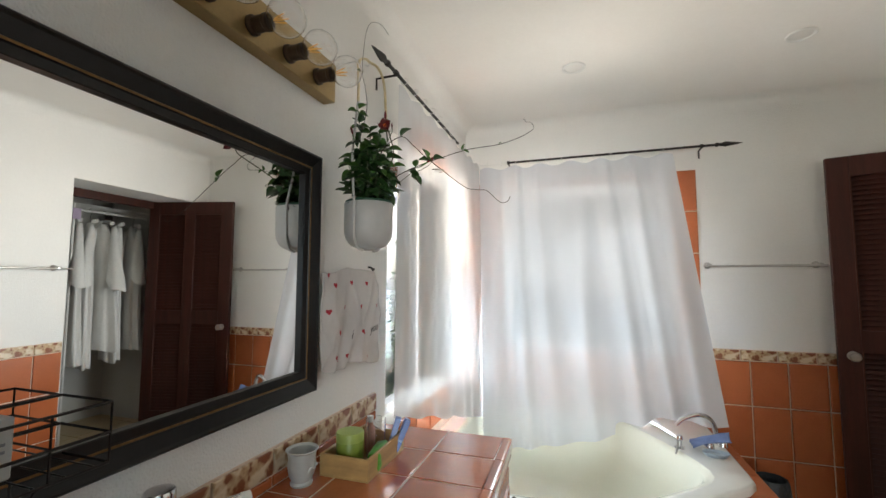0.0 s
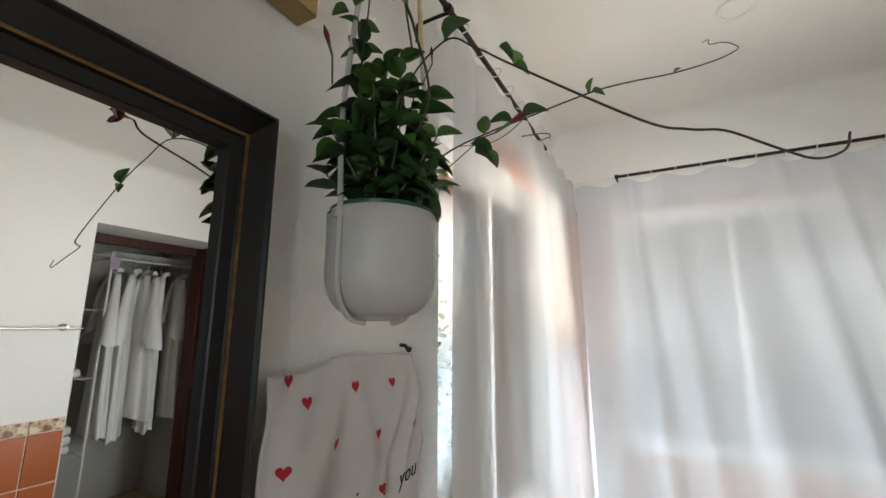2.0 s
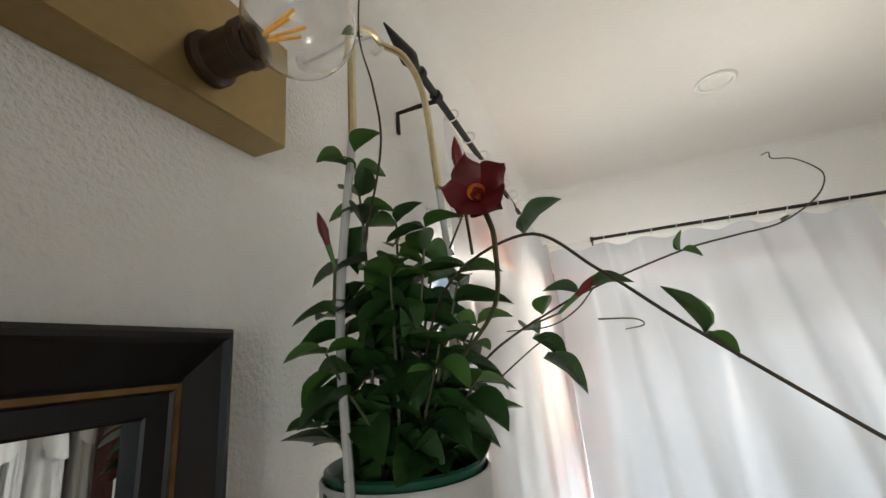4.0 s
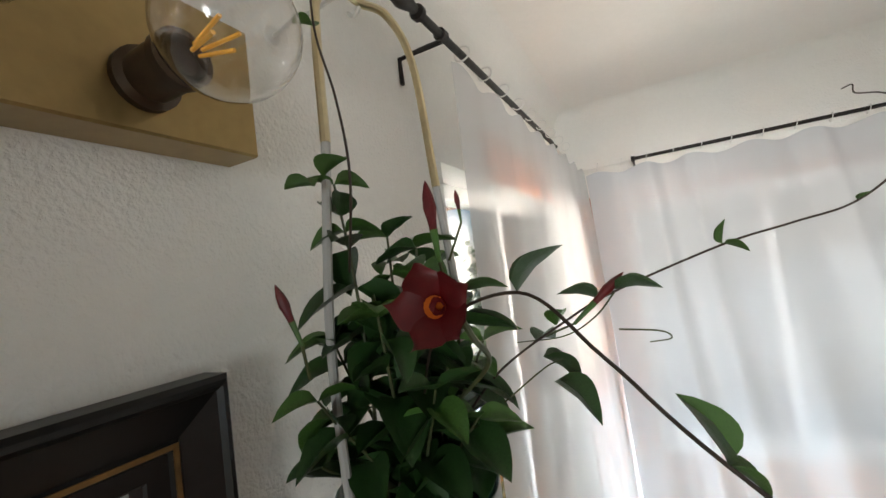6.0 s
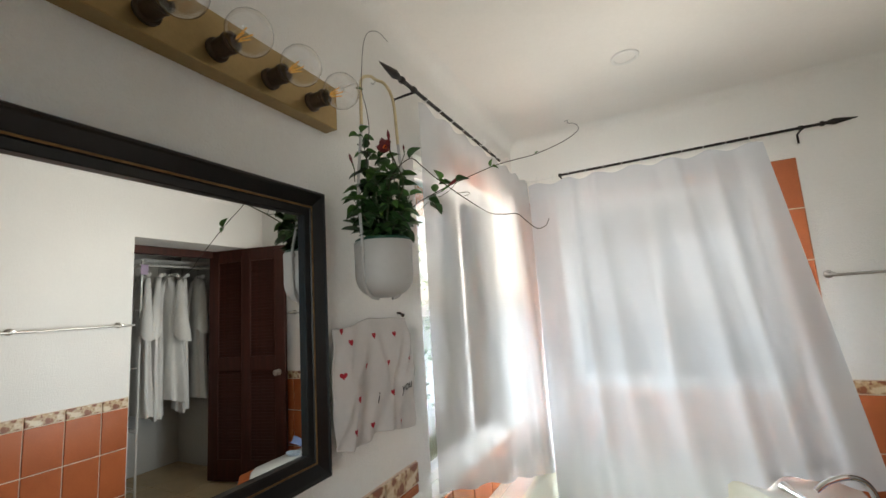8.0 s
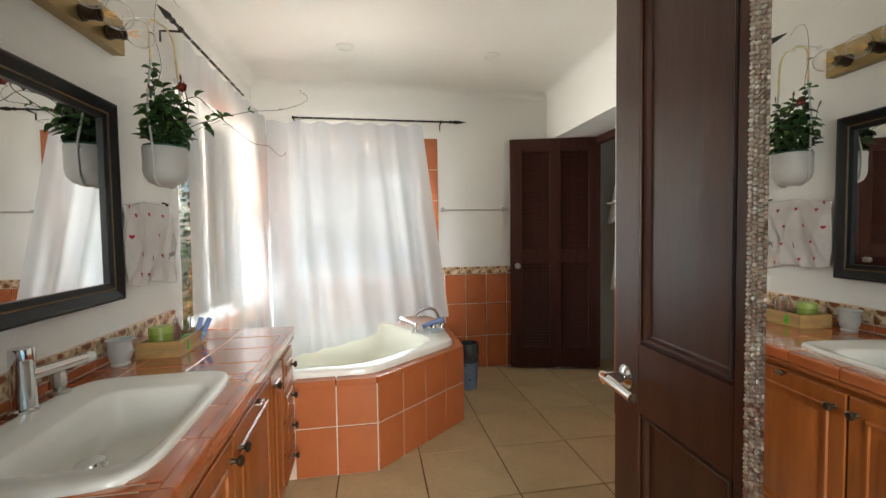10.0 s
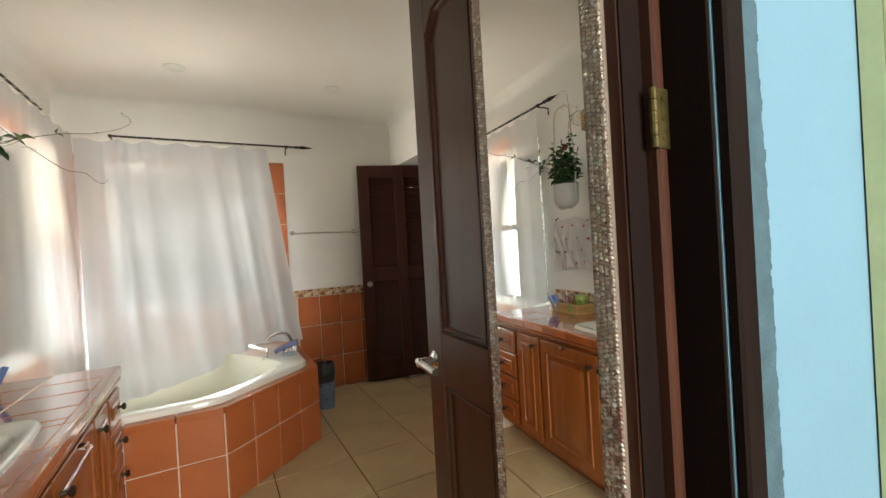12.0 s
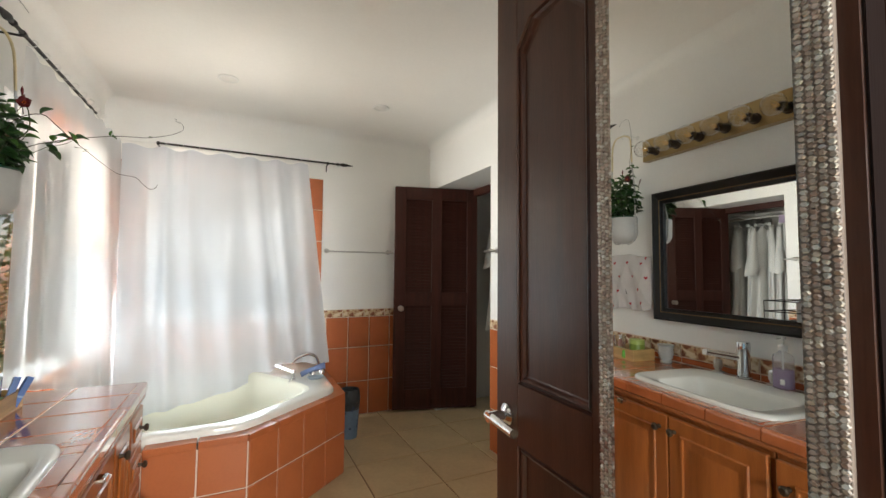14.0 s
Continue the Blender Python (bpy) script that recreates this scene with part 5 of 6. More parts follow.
bud((-0.468, 1.141, 1.812), (-0.469, 1.139, 1.846), 0.0042, (-0.47, 1.16, 1.76))
bud((-0.418, 1.350, 1.738), (-0.385, 1.372, 1.768), 0.0052, (-0.46, 1.33, 1.715))
bud((-0.560, 1.112, 1.768), (-0.565, 1.105, 1.796), 0.0036, (-0.57, 1.13, 1.73))
bud((-0.515, 1.285, 1.845), (-0.517, 1.286, 1.868), 0.0028, (-0.53, 1.28, 1.80))

# ---- hand towel with hearts on the wall ----
towel = thing("hand_towel", pose(XW, 0, 0), "white hand towel with red hearts hanging on the wall", "towel")


def creases(y, z, f):
    """Sharp slanting creases that run down from the hung corners."""
    u = (y - 1.53) * 0.95 + (1.385 - z) * 0.38
    v = (y - 1.18) * 0.95 - (1.385 - z) * 0.30
    r = (1 - abs(noise.noise((u * 17, f * 0.9, 3.3))) * 3) * 0.010 + (1 - abs(noise.noise((v * 13, f * 0.7, 8.1))) * 3) * 0.008
    return max(-0.012, r) * min(1, 0.25 + f * 2.2)


def towel_x(y, z):
    s, f = (y - 1.17) / 0.37, (1.385 - z) / 0.36
    fold = math.exp(-((s - 0.52 - 0.12 * f) / 0.06) ** 2) * 0.012 * min(1, f * 3) + math.exp(-((s - 0.2 + 0.12 * f) / 0.10) ** 2) * 0.016 * min(1, f * 2)
    return 0.022 + 0.010 * min(1, f * 4) + fold + 0.008 * noise.noise((y * 7, z * 5, 4)) + creases(y, z, f)


bm = bmesh.new()
grid = []
for i in range(71):
    f = i / 70
    row = []
    for k in range(71):
        s = k / 70
        top_z = 1.372 + 0.014 * math.sin(math.pi * s) - 0.010 * (1 - s) ** 3 - 0.012 * abs(math.sin(s * 7)) * (1 - s)
        low_z = 1.062 - 0.045 * s + 0.02 * s ** 6 - 0.012 * math.sin(2.5 * math.pi * s)
        z = top_z + (low_z - top_z) * f
        y = 1.175 + 0.362 * s + (-0.012 * f * (1 - s)) + 0.012 * math.sin(3 * f) * s
        row.append(bm.verts.new((towel_x(y, z), y, z)))
    grid.append(row)
for p, q in zip(grid, grid[1:]):
    for k in range(70):
        bm.faces.new((p[k], p[k + 1], q[k + 1], q[k]))
sheet = part("cloth", bm, material("white_terry", (0.60, 0.57, 0.555), 0.95, vary=0.05, scale=8, bump=0.5, bump_scale=400, dist=0.001), towel, angle=3)
so = sheet.modifiers.new("thickness", "SOLIDIFY")
so.thickness, so.offset = 0.003, -1
HEART = material("red_heart_print", (0.42, 0.015, 0.03), 0.8, vary=0.1)
for y, z in ((1.207, 1.355), (1.237, 1.322), (1.352, 1.331), (1.450, 1.327), (1.315, 1.247), (1.412, 1.243), (1.520, 1.240), (1.202, 1.238), (1.252, 1.168), (1.330, 1.079), (1.228, 1.089), (1.419, 1.153), (1.464, 1.055)):
    bm = bmesh.new()
    ring = []
    for k in range(20):
        t = 2 * math.pi * k / 20
        hy, hz = 0.00058 * 16 * math.sin(t) ** 3, 0.00066 * (13 * math.cos(t) - 5 * math.cos(2 * t) - 2 * math.cos(3 * t) - math.cos(4 * t))
        ring.append(bm.verts.new((towel_x(y + hy, z + hz) + 0.0012, y + hy, z + hz)))
    bm.faces.new(ring)
    part("heart", bm, HEART, towel, "printed red heart")


def lettering(text, size, m, mat, parent, name="lettering", shear=0.3):
    cu = bpy.data.curves.new(name, "FONT")
    cu.body, cu.size, cu.extrude, cu.shear = text, size, 0.0003, shear
    tmp = new(name, cu)
    me = bpy.data.meshes.new_from_object(tmp.evaluated_get(bpy.context.evaluated_depsgraph_get()))
    bpy.data.objects.remove(tmp)
    me.materials.clear()
    me.materials.append(mat)
    ob = new(name, me)
    ob.parent, ob.matrix_basis = parent, m
    return ob


INK = material("black_print", (0.02, 0.02, 0.02), 0.8)
bpy.context.view_layer.update()
lettering("i", 0.045, pose(towel_x(1.355, 1.14) + 0.003, 1.347, 1.135, 90, 0, 90), INK, towel)
lettering("you", 0.040, pose(towel_x(1.49, 1.15) + 0.005, 1.462, 1.142, 90, -8, 90), INK, towel)
t = thing("towel_hook", pose(XW, 1.532, 1.383), "small dark wall hook holding the towel corner", "wall hook")
part("hook_body", tube(bmesh.new(), smooth_path([(0.001, 0, 0.008), (0.014, 0, 0.006), (0.022, 0, -0.004), (0.026, 0, 0.004)], 4), 0.004, 8), IRON, t)

# ---- towel bars, ceiling lights, tub mixer, bin ----
def towel_bar(m, length, label, mounts):
    t = thing("towel_bar", m, label, "towel bar", "nickel towel bars")
    part("bar", cyl(bmesh.new(), (0, -0.06, 0), (length, -0.06, 0), 0.007, n=14), NICKEL, t)
    for x in mounts:
        bm = lathe(bmesh.new(), [(0, 0), (0.020, 0), (0.020, 0.008), (0.011, 0.014), (0.010, 0.07), (0, 0.072)], 18, pose(x, 0, 0.006, 90, 0, 0))
        part("mount", bm, NICKEL, t)
    return t


towel_bar(pose(0.81, YN, 1.43), 0.62, "brushed nickel towel bar on the north wall", (0.03, 0.585))
towel_bar(pose(XE, 1.94, 1.412, 0, 0, -90), 0.70, "brushed nickel towel bar on the east wall", (0.075, 0.62))
for x, y in ((0.068, 2.325), (1.085, 2.335)):
    t = thing("recessed_light", pose(x, y, ZC), "round white recessed ceiling light, switched off", "ceiling light", "recessed ceiling lights")
    part("trim_ring", lathe(bmesh.new(), [(0.062, 0.001), (0.062, -0.004), (0.056, -0.007), (0.046, -0.005), (0.044, 0.001)], 36), WHITEPLASTIC, t)
    part("lens", lathe(bmesh.new(), [(0, -0.0035), (0.03, -0.0035), (0.0455, -0.002)], 30), material("frosted_lens", (0.78, 0.76, 0.72), 0.35, vary=0.02), t)

mixer = thing("bath_mixer", pose(0.62, 2.44, 0.531), "chrome bath mixer with hand shower and blue cloth", "bath mixer")
part("spout", tube(bmesh.new(), smooth_path([(0.082, 0.062, 0), (0.082, 0.064, 0.06), (0.055, 0.05, 0.118), (0.0, 0.015, 0.145), (-0.07, -0.015, 0.130), (-0.112, -0.032, 0.100)], 7), 0.013, 12, 0.011), CHROME, mixer, "arched chrome spout")
part("flange", lathe(bmesh.new(), [(0, 0), (0.026, 0), (0.026, 0.008), (0.018, 0.014), (0, 0.015)], 20, pose(0.082, 0.062, 0)), CHROME, mixer)
part("hand_shower", lathe(bmesh.new(), [(0, 0), (0.010, 0.0), (0.011, 0.05), (0.013, 0.12), (0.019, 0.15), (0.021, 0.165), (0.012, 0.172), (0, 0.173)], 16,
                          look((-0.105, -0.065, 0.045), (-0.24, 0.15, 0.078)) @ pose(0, 0, 0, 180, 0, 0)), CHROME, mixer, "chrome hand shower")
part("shower_holder", lathe(bmesh.new(), [(0, 0), (0.022, 0), (0.022, 0.006), (0.011, 0.012), (0.011, 0.04), (0.017, 0.045), (0.014, 0.062), (0, 0.064)], 18, pose(-0.105, -0.065, 0)), CHROME, mixer)
part("shower_hose", tube(bmesh.new(), smooth_path([(-0.110, -0.070, 0.04), (-0.120, -0.095, 0.02), (-0.130, -0.12, 0.006), (-0.135, -0.14, 0.004)], 5), 0.005, 8), NICKEL, mixer)
for x, y in ((0.03, -0.02), (0.10, 0.03)):
    part("valve", lathe(bmesh.new(), [(0, 0), (0.024, 0), (0.022, 0.02), (0.016, 0.03), (0.017, 0.05), (0, 0.055)], 16, pose(x, y, 0)), CHROME, mixer)
BLUECLOTH = material("blue_cloth", (0.17, 0.23, 0.42), 0.9, vary=0.15, scale=20, bump=0.5, bump_scale=300)
cl = thing("blue_washcloth", pose(0.645, 2.41, 0.532), "folded blue-grey washcloth on the bath mixer", "cloth")
bm = bmesh.new()
grid = []
for i in range(13):
    row = []
    for k in range(9):
        u, v = i / 12, k / 8
        p = Vector((-0.075 + 0.16 * u, -0.045 + 0.07 * v, 0.030 + 0.048 * u + 0.014 * math.sin(9 * v + 3 * u) - 0.020 * (2 * v - 1) ** 2))
        row.append(bm.verts.new(p))
    grid.append(row)
for p, q in zip(grid, grid[1:]):
    for k in range(8):
        bm.faces.new((p[k], p[k + 1], q[k + 1], q[k]))
ob = part("cloth", bm, BLUECLOTH, cl, angle=3)
so = ob.modifiers.new("thickness", "SOLIDIFY")
so.thickness = 0.005
dish = thing("soap_dish", pose(0.655, 2.325, 0.532), "small grey plastic soap dish on the tub rim", "soap dish")
part("dish", lathe(bmesh.new(), [(0, 0), (0.035, 0), (0.048, 0.016), (0.045, 0.018), (0.033, 0.006), (0, 0.005)], 24, Matrix.Diagonal((1.2, 0.8, 1, 1))),
     material("grey_blue_plastic", (0.32, 0.38, 0.44), 0.35), dish)

bn = thing("waste_bin", pose(0.958, 2.60, 0.0), "blue-grey spotted waste bin with a dark liner", "waste bin")
BINBLUE = material("blue_grey_plastic", (0.13, 0.20, 0.28), 0.5, vary=0.15, scale=12)
part("shell", lathe(bmesh.new(), [(0, 0), (0.058, 0), (0.062, 0.004), (0.078, 0.28), (0.076, 0.28), (0.06, 0.01), (0, 0.008)], 30), BINBLUE, bn)
part("liner", lathe(bmesh.new(), [(0.073, 0.2), (0.0785, 0.265), (0.082, 0.285), (0.075, 0.345), (0.066, 0.362), (0.068, 0.30), (0.06, 0.2)], 30), material("black_bin_liner", (0.03, 0.04, 0.045), 0.35, vary=0.3, scale=40, bump=1.0, bump_scale=40, dist=0.01), bn, "dark bin liner")
spot = material("dark_blue_spot", (0.025, 0.045, 0.10), 0.5)
for k in range(26):
    a, z = rnd.uniform(0, 6.28), rnd.uniform(0.03, 0.25)
    rr = 0.062 + 0.016 * (z / 0.28) + 0.0008
    part("spot", lathe(bmesh.new(), [(0, 0.0006), (0.008, 0.0003), (0.009, -0.0015)], 10, pose(rr * math.cos(a), rr * math.sin(a), z, 0, 90, math.degrees(a))), spot, bn)

stand = thing("pole_stand", pose(1.175, 0.80, 0), "grey plastic pole stand with collars behind the door", "stand")
GREYP = material("light_grey_plastic", (0.33, 0.33, 0.31), 0.45, vary=0.08)
part("pole", cyl(bmesh.new(), (0, 0, 0.012), (0, 0, 0.82), 0.014, n=18), GREYP, stand)
part("foot", lathe(bmesh.new(), [(0, 0), (0.11, 0), (0.11, 0.008), (0.03, 0.016), (0.02, 0.03), (0, 0.03)], 30), GREYP, stand)
for z in (0.50, 0.80):
    part("collar", lathe(bmesh.new(), [(0, -0.012), (0.022, -0.012), (0.024, 0.0), (0.022, 0.012), (0, 0.014)], 18, pose(0, 0, z)), GREYP, stand)

# ---- closet: rail, robes, shelf unit ----
rail = thing("closet_rail", pose(0, 0, 0), "white wire shelf and hanging rail in the closet", "clothes rail")
for k in range(7):
    x = 2.54 + 0.05 * k
    part("shelf_wire", cyl(bmesh.new(), (x, 2.36, 1.99), (x, 3.03, 1.99), 0.003, n=6), WHITEWIRE, rail)
for k in range(24):
    y = 2.37 + 0.028 * k
    part("cross_wire", tube(bmesh.new(), [(2.86, y, 1.996), (2.53, y, 1.996), (2.53, y, 1.955)], 0.002, 5), WHITEWIRE, rail)
part("hanging_rod", cyl(bmesh.new(), (2.58, 2.36, 1.945), (2.58, 3.03, 1.945), 0.010, n=12), WHITEWIRE, rail)


def robe(y, turn, length, label):
    t = thing("bathrobe", pose(2.58, y, 1.90, 0, 0, turn), label, "bathrobe", "robes on the closet rail")
    part("hanger_hook", tube(bmesh.new(), smooth_path([(0, 0, -0.07), (0, 0, 0.0), (0, 0.012, 0.05), (0, -0.006, 0.066), (0, -0.016, 0.05)], 5), 0.002, 6), CHROME, t)
    bm = bmesh.new()
    rows_, n = 22, 40
    grid = []
    sd = y * 3.0
    for i in range(rows_ + 1):
        f = i / rows_
        z = -0.06 - length * f
        sh = min(1, 0.14 + f * 6)
        a = (0.165 * sh + 0.06 * f) * (1 - 0.1 * math.sin(3.14 * f))
        b = 0.028 + 0.030 * f
        row = []
        for k in range(n):
            th = 2 * math.pi * k / n
            fold = 1 + 0.16 * math.sin(7 * th + sd + 2 * f) * min(1, f * 2) + 0.12 * noise.noise((math.cos(th) * 2, math.sin(th) * 2, f * 2 + sd))
            row.append(bm.verts.new((a * math.cos(th) * fold, b * math.sin(th) * fold, z + 0.02 * noise.noise((th, sd, 0)) * (f > 0.9))))
        grid.append(row)
    for p, q in zip(grid, grid[1:]):
        for k in range(n):
            bm.faces.new((p[k], p[(k + 1) % n], q[(k + 1) % n], q[k]))
    bm.faces.new(grid[0])
    part("body", bm, ROBE, t, angle=3)
    for s in (-1, 1):
        bm = bmesh.new()
        grid = []
        for i in range(11):
            f = i / 10
            c = Vector((s * (0.12 + 0.10 * f), -0.03 * f, -0.085 - (0.50 + 0.03 * math.sin(sd * 5 + s)) * f))
            row = []
            for k in range(16):
                th = 2 * math.pi * k / 16
                w = 0.022 + 0.070 * f
                row.append(bm.verts.new(c + Vector((w * math.cos(th), (0.020 + 0.034 * f) * math.sin(th), 0.055 * math.cos(th) * -s * f)) * (1 + 0.15 * noise.noise((th, f * 3, sd + s)))))
            grid.append(row)
        for p, q in zip(grid, grid[1:]):
            for k in range(16):
                bm.faces.new((p[k], p[(k + 1) % 16], q[(k + 1) % 16], q[k]))
        bm.faces.new(grid[0])
        part("sleeve", bm, ROBE, t, angle=3)
    part("collar", tube(bmesh.new(), smooth_path([(-0.07, 0.02, -0.05), (0, 0.045, -0.035), (0.07, 0.02, -0.05), (0.04, -0.05, -0.20), (0.01, -0.085, -0.45)], 6), 0.018, 8), ROBE, t)
    return t


for y, tr, ln in ((2.40, 10, 1.20), (2.53, 26, 1.24), (2.64, -6, 1.12), (2.75, 22, 1.22), (2.90, 12, 1.14)):
    robe(y, tr, ln, "white cotton bathrobe hanging on the closet rail")
t = thing("paper_tag", pose(2.41, 2.325, 1.93), "small lilac paper tag on the closet rail", "tag")
part("tag", one(-0.001, 0.001, -0.03, 0.03, -0.09, 0, 0.0005), material("lilac_paper", (0.42, 0.33, 0.45), 0.8), t)
part("string", cyl(bmesh.new(), (0, 0, 0), (0.02, 0, 0.05), 0.001, n=5), WHITEPLASTIC, t)
unit = thing("wire_shelf_unit", pose(2.42, 1.73, 0), "white wire shelving unit in the closet", "shelving unit")
for x in (0, 0.34):
    for y in (0, 0.58):
        part("post", cyl(bmesh.new(), (x, y, 0), (x, y, 1.97), 0.009, n=10), WHITEWIRE, unit)
for z in (0.10, 0.56, 1.06, 1.54, 1.94):
    bm = bmesh.new()
    for k in range(14):
        y = 0.58 * k / 13
        box(bm, 0, 0.34, y - 0.0015, y + 0.0015, z, z + 0.003)
    for x in (0, 0.17, 0.34):
        box(bm, x - 0.002, x + 0.002, 0, 0.58, z - 0.004, z)
    for y in (0.0, 0.58):
        box(bm, 0, 0.34, y - 0.002, y + 0.002, z - 0.03, z - 0.026)
        for k in range(9):
            box(bm, 0.34 * k / 8 - 0.001, 0.34 * k / 8 + 0.001, y - 0.001, y + 0.001, z - 0.03, z)
    part("shelf", bm, WHITEWIRE, unit, smooth=False)
for k, (z, n_) in enumerate(((0.563, 3), (1.063, 1))):
    for j in range(n_):
        t = thing("folded_towel", pose(2.44, 1.80, z + 0.062 * j), "folded white towel on the closet shelf", "towel", "folded towels in the closet")
        bm = one(0, 0.28, 0, 0.44, 0.001, 0.058, 0.022, 3)
        for v in bm.verts:
            v.co += 0.005 * noise.noise_vector(v.co * 9 + Vector((j, k, 0)))
            v.co.z = max(v.co.z, 0.001)
        part("towel_body", bm, ROBE, t)

# ---- bedroom side: painting, remote, door, air conditioner ----
paint = thing("painting", pose(0, 0, 0), "large canvas painting of a boat heaped with pink blossoms", "painting")
PX0, PX1, PZ0, PZ1, PYF, PYB = 1.30, 2.43, 0.64, 2.25, -0.552, -0.518
CANVAS = material("brown_gold_canvas", (0.105, 0.080, 0.022), 0.5, vary=0.35, scale=2.5, fine=50, second=(0.040, 0.026, 0.010), bump=0.3, bump_scale=300, coat=0.1)
part("canvas", one(PX0 + 0.001, PX1, PYF, PYB, PZ0, PZ1, 0.002), CANVAS, paint)
part("canvas_edge", one(PX0 - 0.003, PX0, PYF + 0.001, PYB, PZ0, PZ1), material("pale_green_canvas_edge", (0.60, 0.64, 0.36), 0.7, vary=0.08), paint, "pale green painted canvas edge", smooth=False)
part("gilt_edge", one(PX0 - 0.002, PX0 + 0.006, PYF - 0.003, PYF, PZ0, PZ1), material("gilt_edge", (0.75, 0.62, 0.30), 0.3, metal=0.6), paint, "thin gilt edge", smooth=False)
tones = [(0.36, 0.20, 0.23), (0.40, 0.30, 0.27), (0.34, 0.15, 0.27), (0.38, 0.24, 0.12), (0.20, 0.24, 0.12), (0.44, 0.40, 0.36), (0.16, 0.21, 0.15), (0.26, 0.15, 0.18)]
fl_mats = [material("blossom_paint", c, 0.6, vary=0.2, scale=80) for c in tones]
dabs = [bmesh.new() for _ in tones]
for k in range(26000):
    z = rnd.uniform(0.74, 2.24)
    h = (z - 0.74) / 1.5
    mid, half = 1.90 + 0.03 * h, 0.42 + 0.02 * h
    x = rnd.gauss(mid, half * 0.62)
    if not (PX0 + 0.02 < x < PX1 - 0.01) or z < 0.80 + 0.10 * abs(x - 1.9):
        continue
    off = abs(x - mid) / half
    if off > 0.9 and rnd.random() < 0.75:
        continue
    if k % 4 == 0:
        x = mid - half * (0.55 + abs(rnd.gauss(0, 0.33)))
        off = 1.0
        if x < PX0 + 0.03:
            continue
    c = rnd.choice([4, 6, 6, 5, 3, 7]) if off > 0.85 else rnd.choice([0, 1, 2, 2, 3, 5, 7, 0] if h < rnd.uniform(0.25, 0.95) else [0, 1, 5, 5, 1, 4, 6, 7])
    r, a = rnd.uniform(0.003, 0.0085) * (0.7 if off > 0.85 else 1), rnd.uniform(0, 6.28)
    b_ = dabs[c]
    ring = [b_.verts.new((x + r * math.cos(a + q) * 0.9, PYF - 0.0008 - 0.0012 * rnd.random(), z + r * math.sin(a + q))) for q in (0, 1.26, 2.51, 3.77, 5.03)]
    b_.faces.new(ring)
for b_, m_ in zip(dabs, fl_mats):
    part("blossoms", b_, m_, paint, "dabs of blossom paint", smooth=False, kind="stuff")
bm = bmesh.new()
hull = [(1.43, 0.80), (1.45, 0.775), (1.60, 0.752), (2.0, 0.745), (2.26, 0.765), (2.34, 0.80), (2.36, 0.84), (2.33, 0.80), (2.2, 0.785), (1.9, 0.775), (1.5, 0.785)]
bm.faces.new([bm.verts.new((x, PYF - 0.0022, z)) for x, z in hull])
part("boat_gunwale", bm, material("rust_paint", (0.24, 0.075, 0.045), 0.6, vary=0.2, scale=40), paint, "rust brown gunwale", smooth=False)
bm = bmesh.new()
bm.faces.new([bm.verts.new((x, PYF - 0.0018, z)) for x, z in [(1.44, 0.785), (1.47, 0.745), (1.62, 0.715), (2.0, 0.705), (2.25, 0.72), (2.33, 0.76), (2.35, 0.815), (2.25, 0.768), (2.0, 0.748), (1.6, 0.755)]])
part("boat_hull", bm, material("violet_paint", (0.07, 0.028, 0.15), 0.6, vary=0.2, scale=40), paint, "violet hull", smooth=False)
bm = one(1.455, 1.468, PYF - 0.002, PYF - 0.0005, 0.80, 0.97)
box(bm, 1.440, 1.485, PYF - 0.002, PYF - 0.0005, 0.925, 0.94)
part("mast", bm, material("pale_blue_paint_dab", (0.35, 0.40, 0.55), 0.6), paint, "pale blue oar post", smooth=False)

rem = thing("remote_holder", pose(2.465, -0.516, 0.84), "white remote control in its wall holder", "remote control")
part("holder", one(0, 0.05, -0.022, 0.0, 0, 0.12, 0.004, 2), WHITEPLASTIC, rem)
part("remote", one(0.004, 0.046, -0.018, -0.004, 0.03, 0.215, 0.004, 2), WHITEPLASTIC, rem)
part("screen", one(0.010, 0.040, -0.0186, -0.0178, 0.15, 0.20), material("grey_green_screen", (0.10, 0.13, 0.12), 0.2), rem, smooth=False)
bd = thing("door_3", pose(2.575, -0.64, 0, 0, 0, -90), "dark mahogany bedroom door in its frame", "door", kind="structure")
bm = bmesh.new()
for a, b, c, d in ((0.0, 0.11, 0, 2.03), (0.80, 0.91, 0, 2.03), (0.11, 0.80, 1.90, 2.03), (0.11, 0.80, 0.95, 1.08), (0.11, 0.80, 0.0, 0.2)):
    box(bm, a, b, 0.02, 0.06, c + 0.01, d, 0.003)
for c, d in ((0.2, 0.95), (1.08, 1.90)):
    box(bm, 0.105, 0.805, 0.03, 0.05, c - 0.005, d + 0.005)
part("leaf", bm, DARKWOOD, bd)
part("casing", box(box(one(-0.10, 0.0, -0.02, 0.02, 0, 2.07, 0.004), 0.91, 1.01, -0.02, 0.02, 0, 2.07, 0.004), -0.10, 1.01, -0.02, 0.02, 2.07, 2.17, 0.004), DARKWOOD, bd)
for z in (0.3, 1.05, 1.39, 1.80):
    part("hinge", cyl(one(-0.012, 0.012, -0.024, -0.02, z - 0.045, z + 0.045), (0.0, -0.026, z - 0.045), (0.0, -0.026, z + 0.045), 0.005, n=8), bpy.data.materials["aged_brass"], bd, "aged brass hinge")
ac = thing("air_conditioner", pose(2.578, -0.56, 2.0), "pale mint wall-mounted air conditioner", "air conditioner")
bm = one(-0.20, 0.0, -0.86, 0, 0.0, 0.27, 0.035, 4)
part("casing", bm, material("pale_mint_plastic", (0.55, 0.68, 0.62), 0.4, vary=0.03), ac)
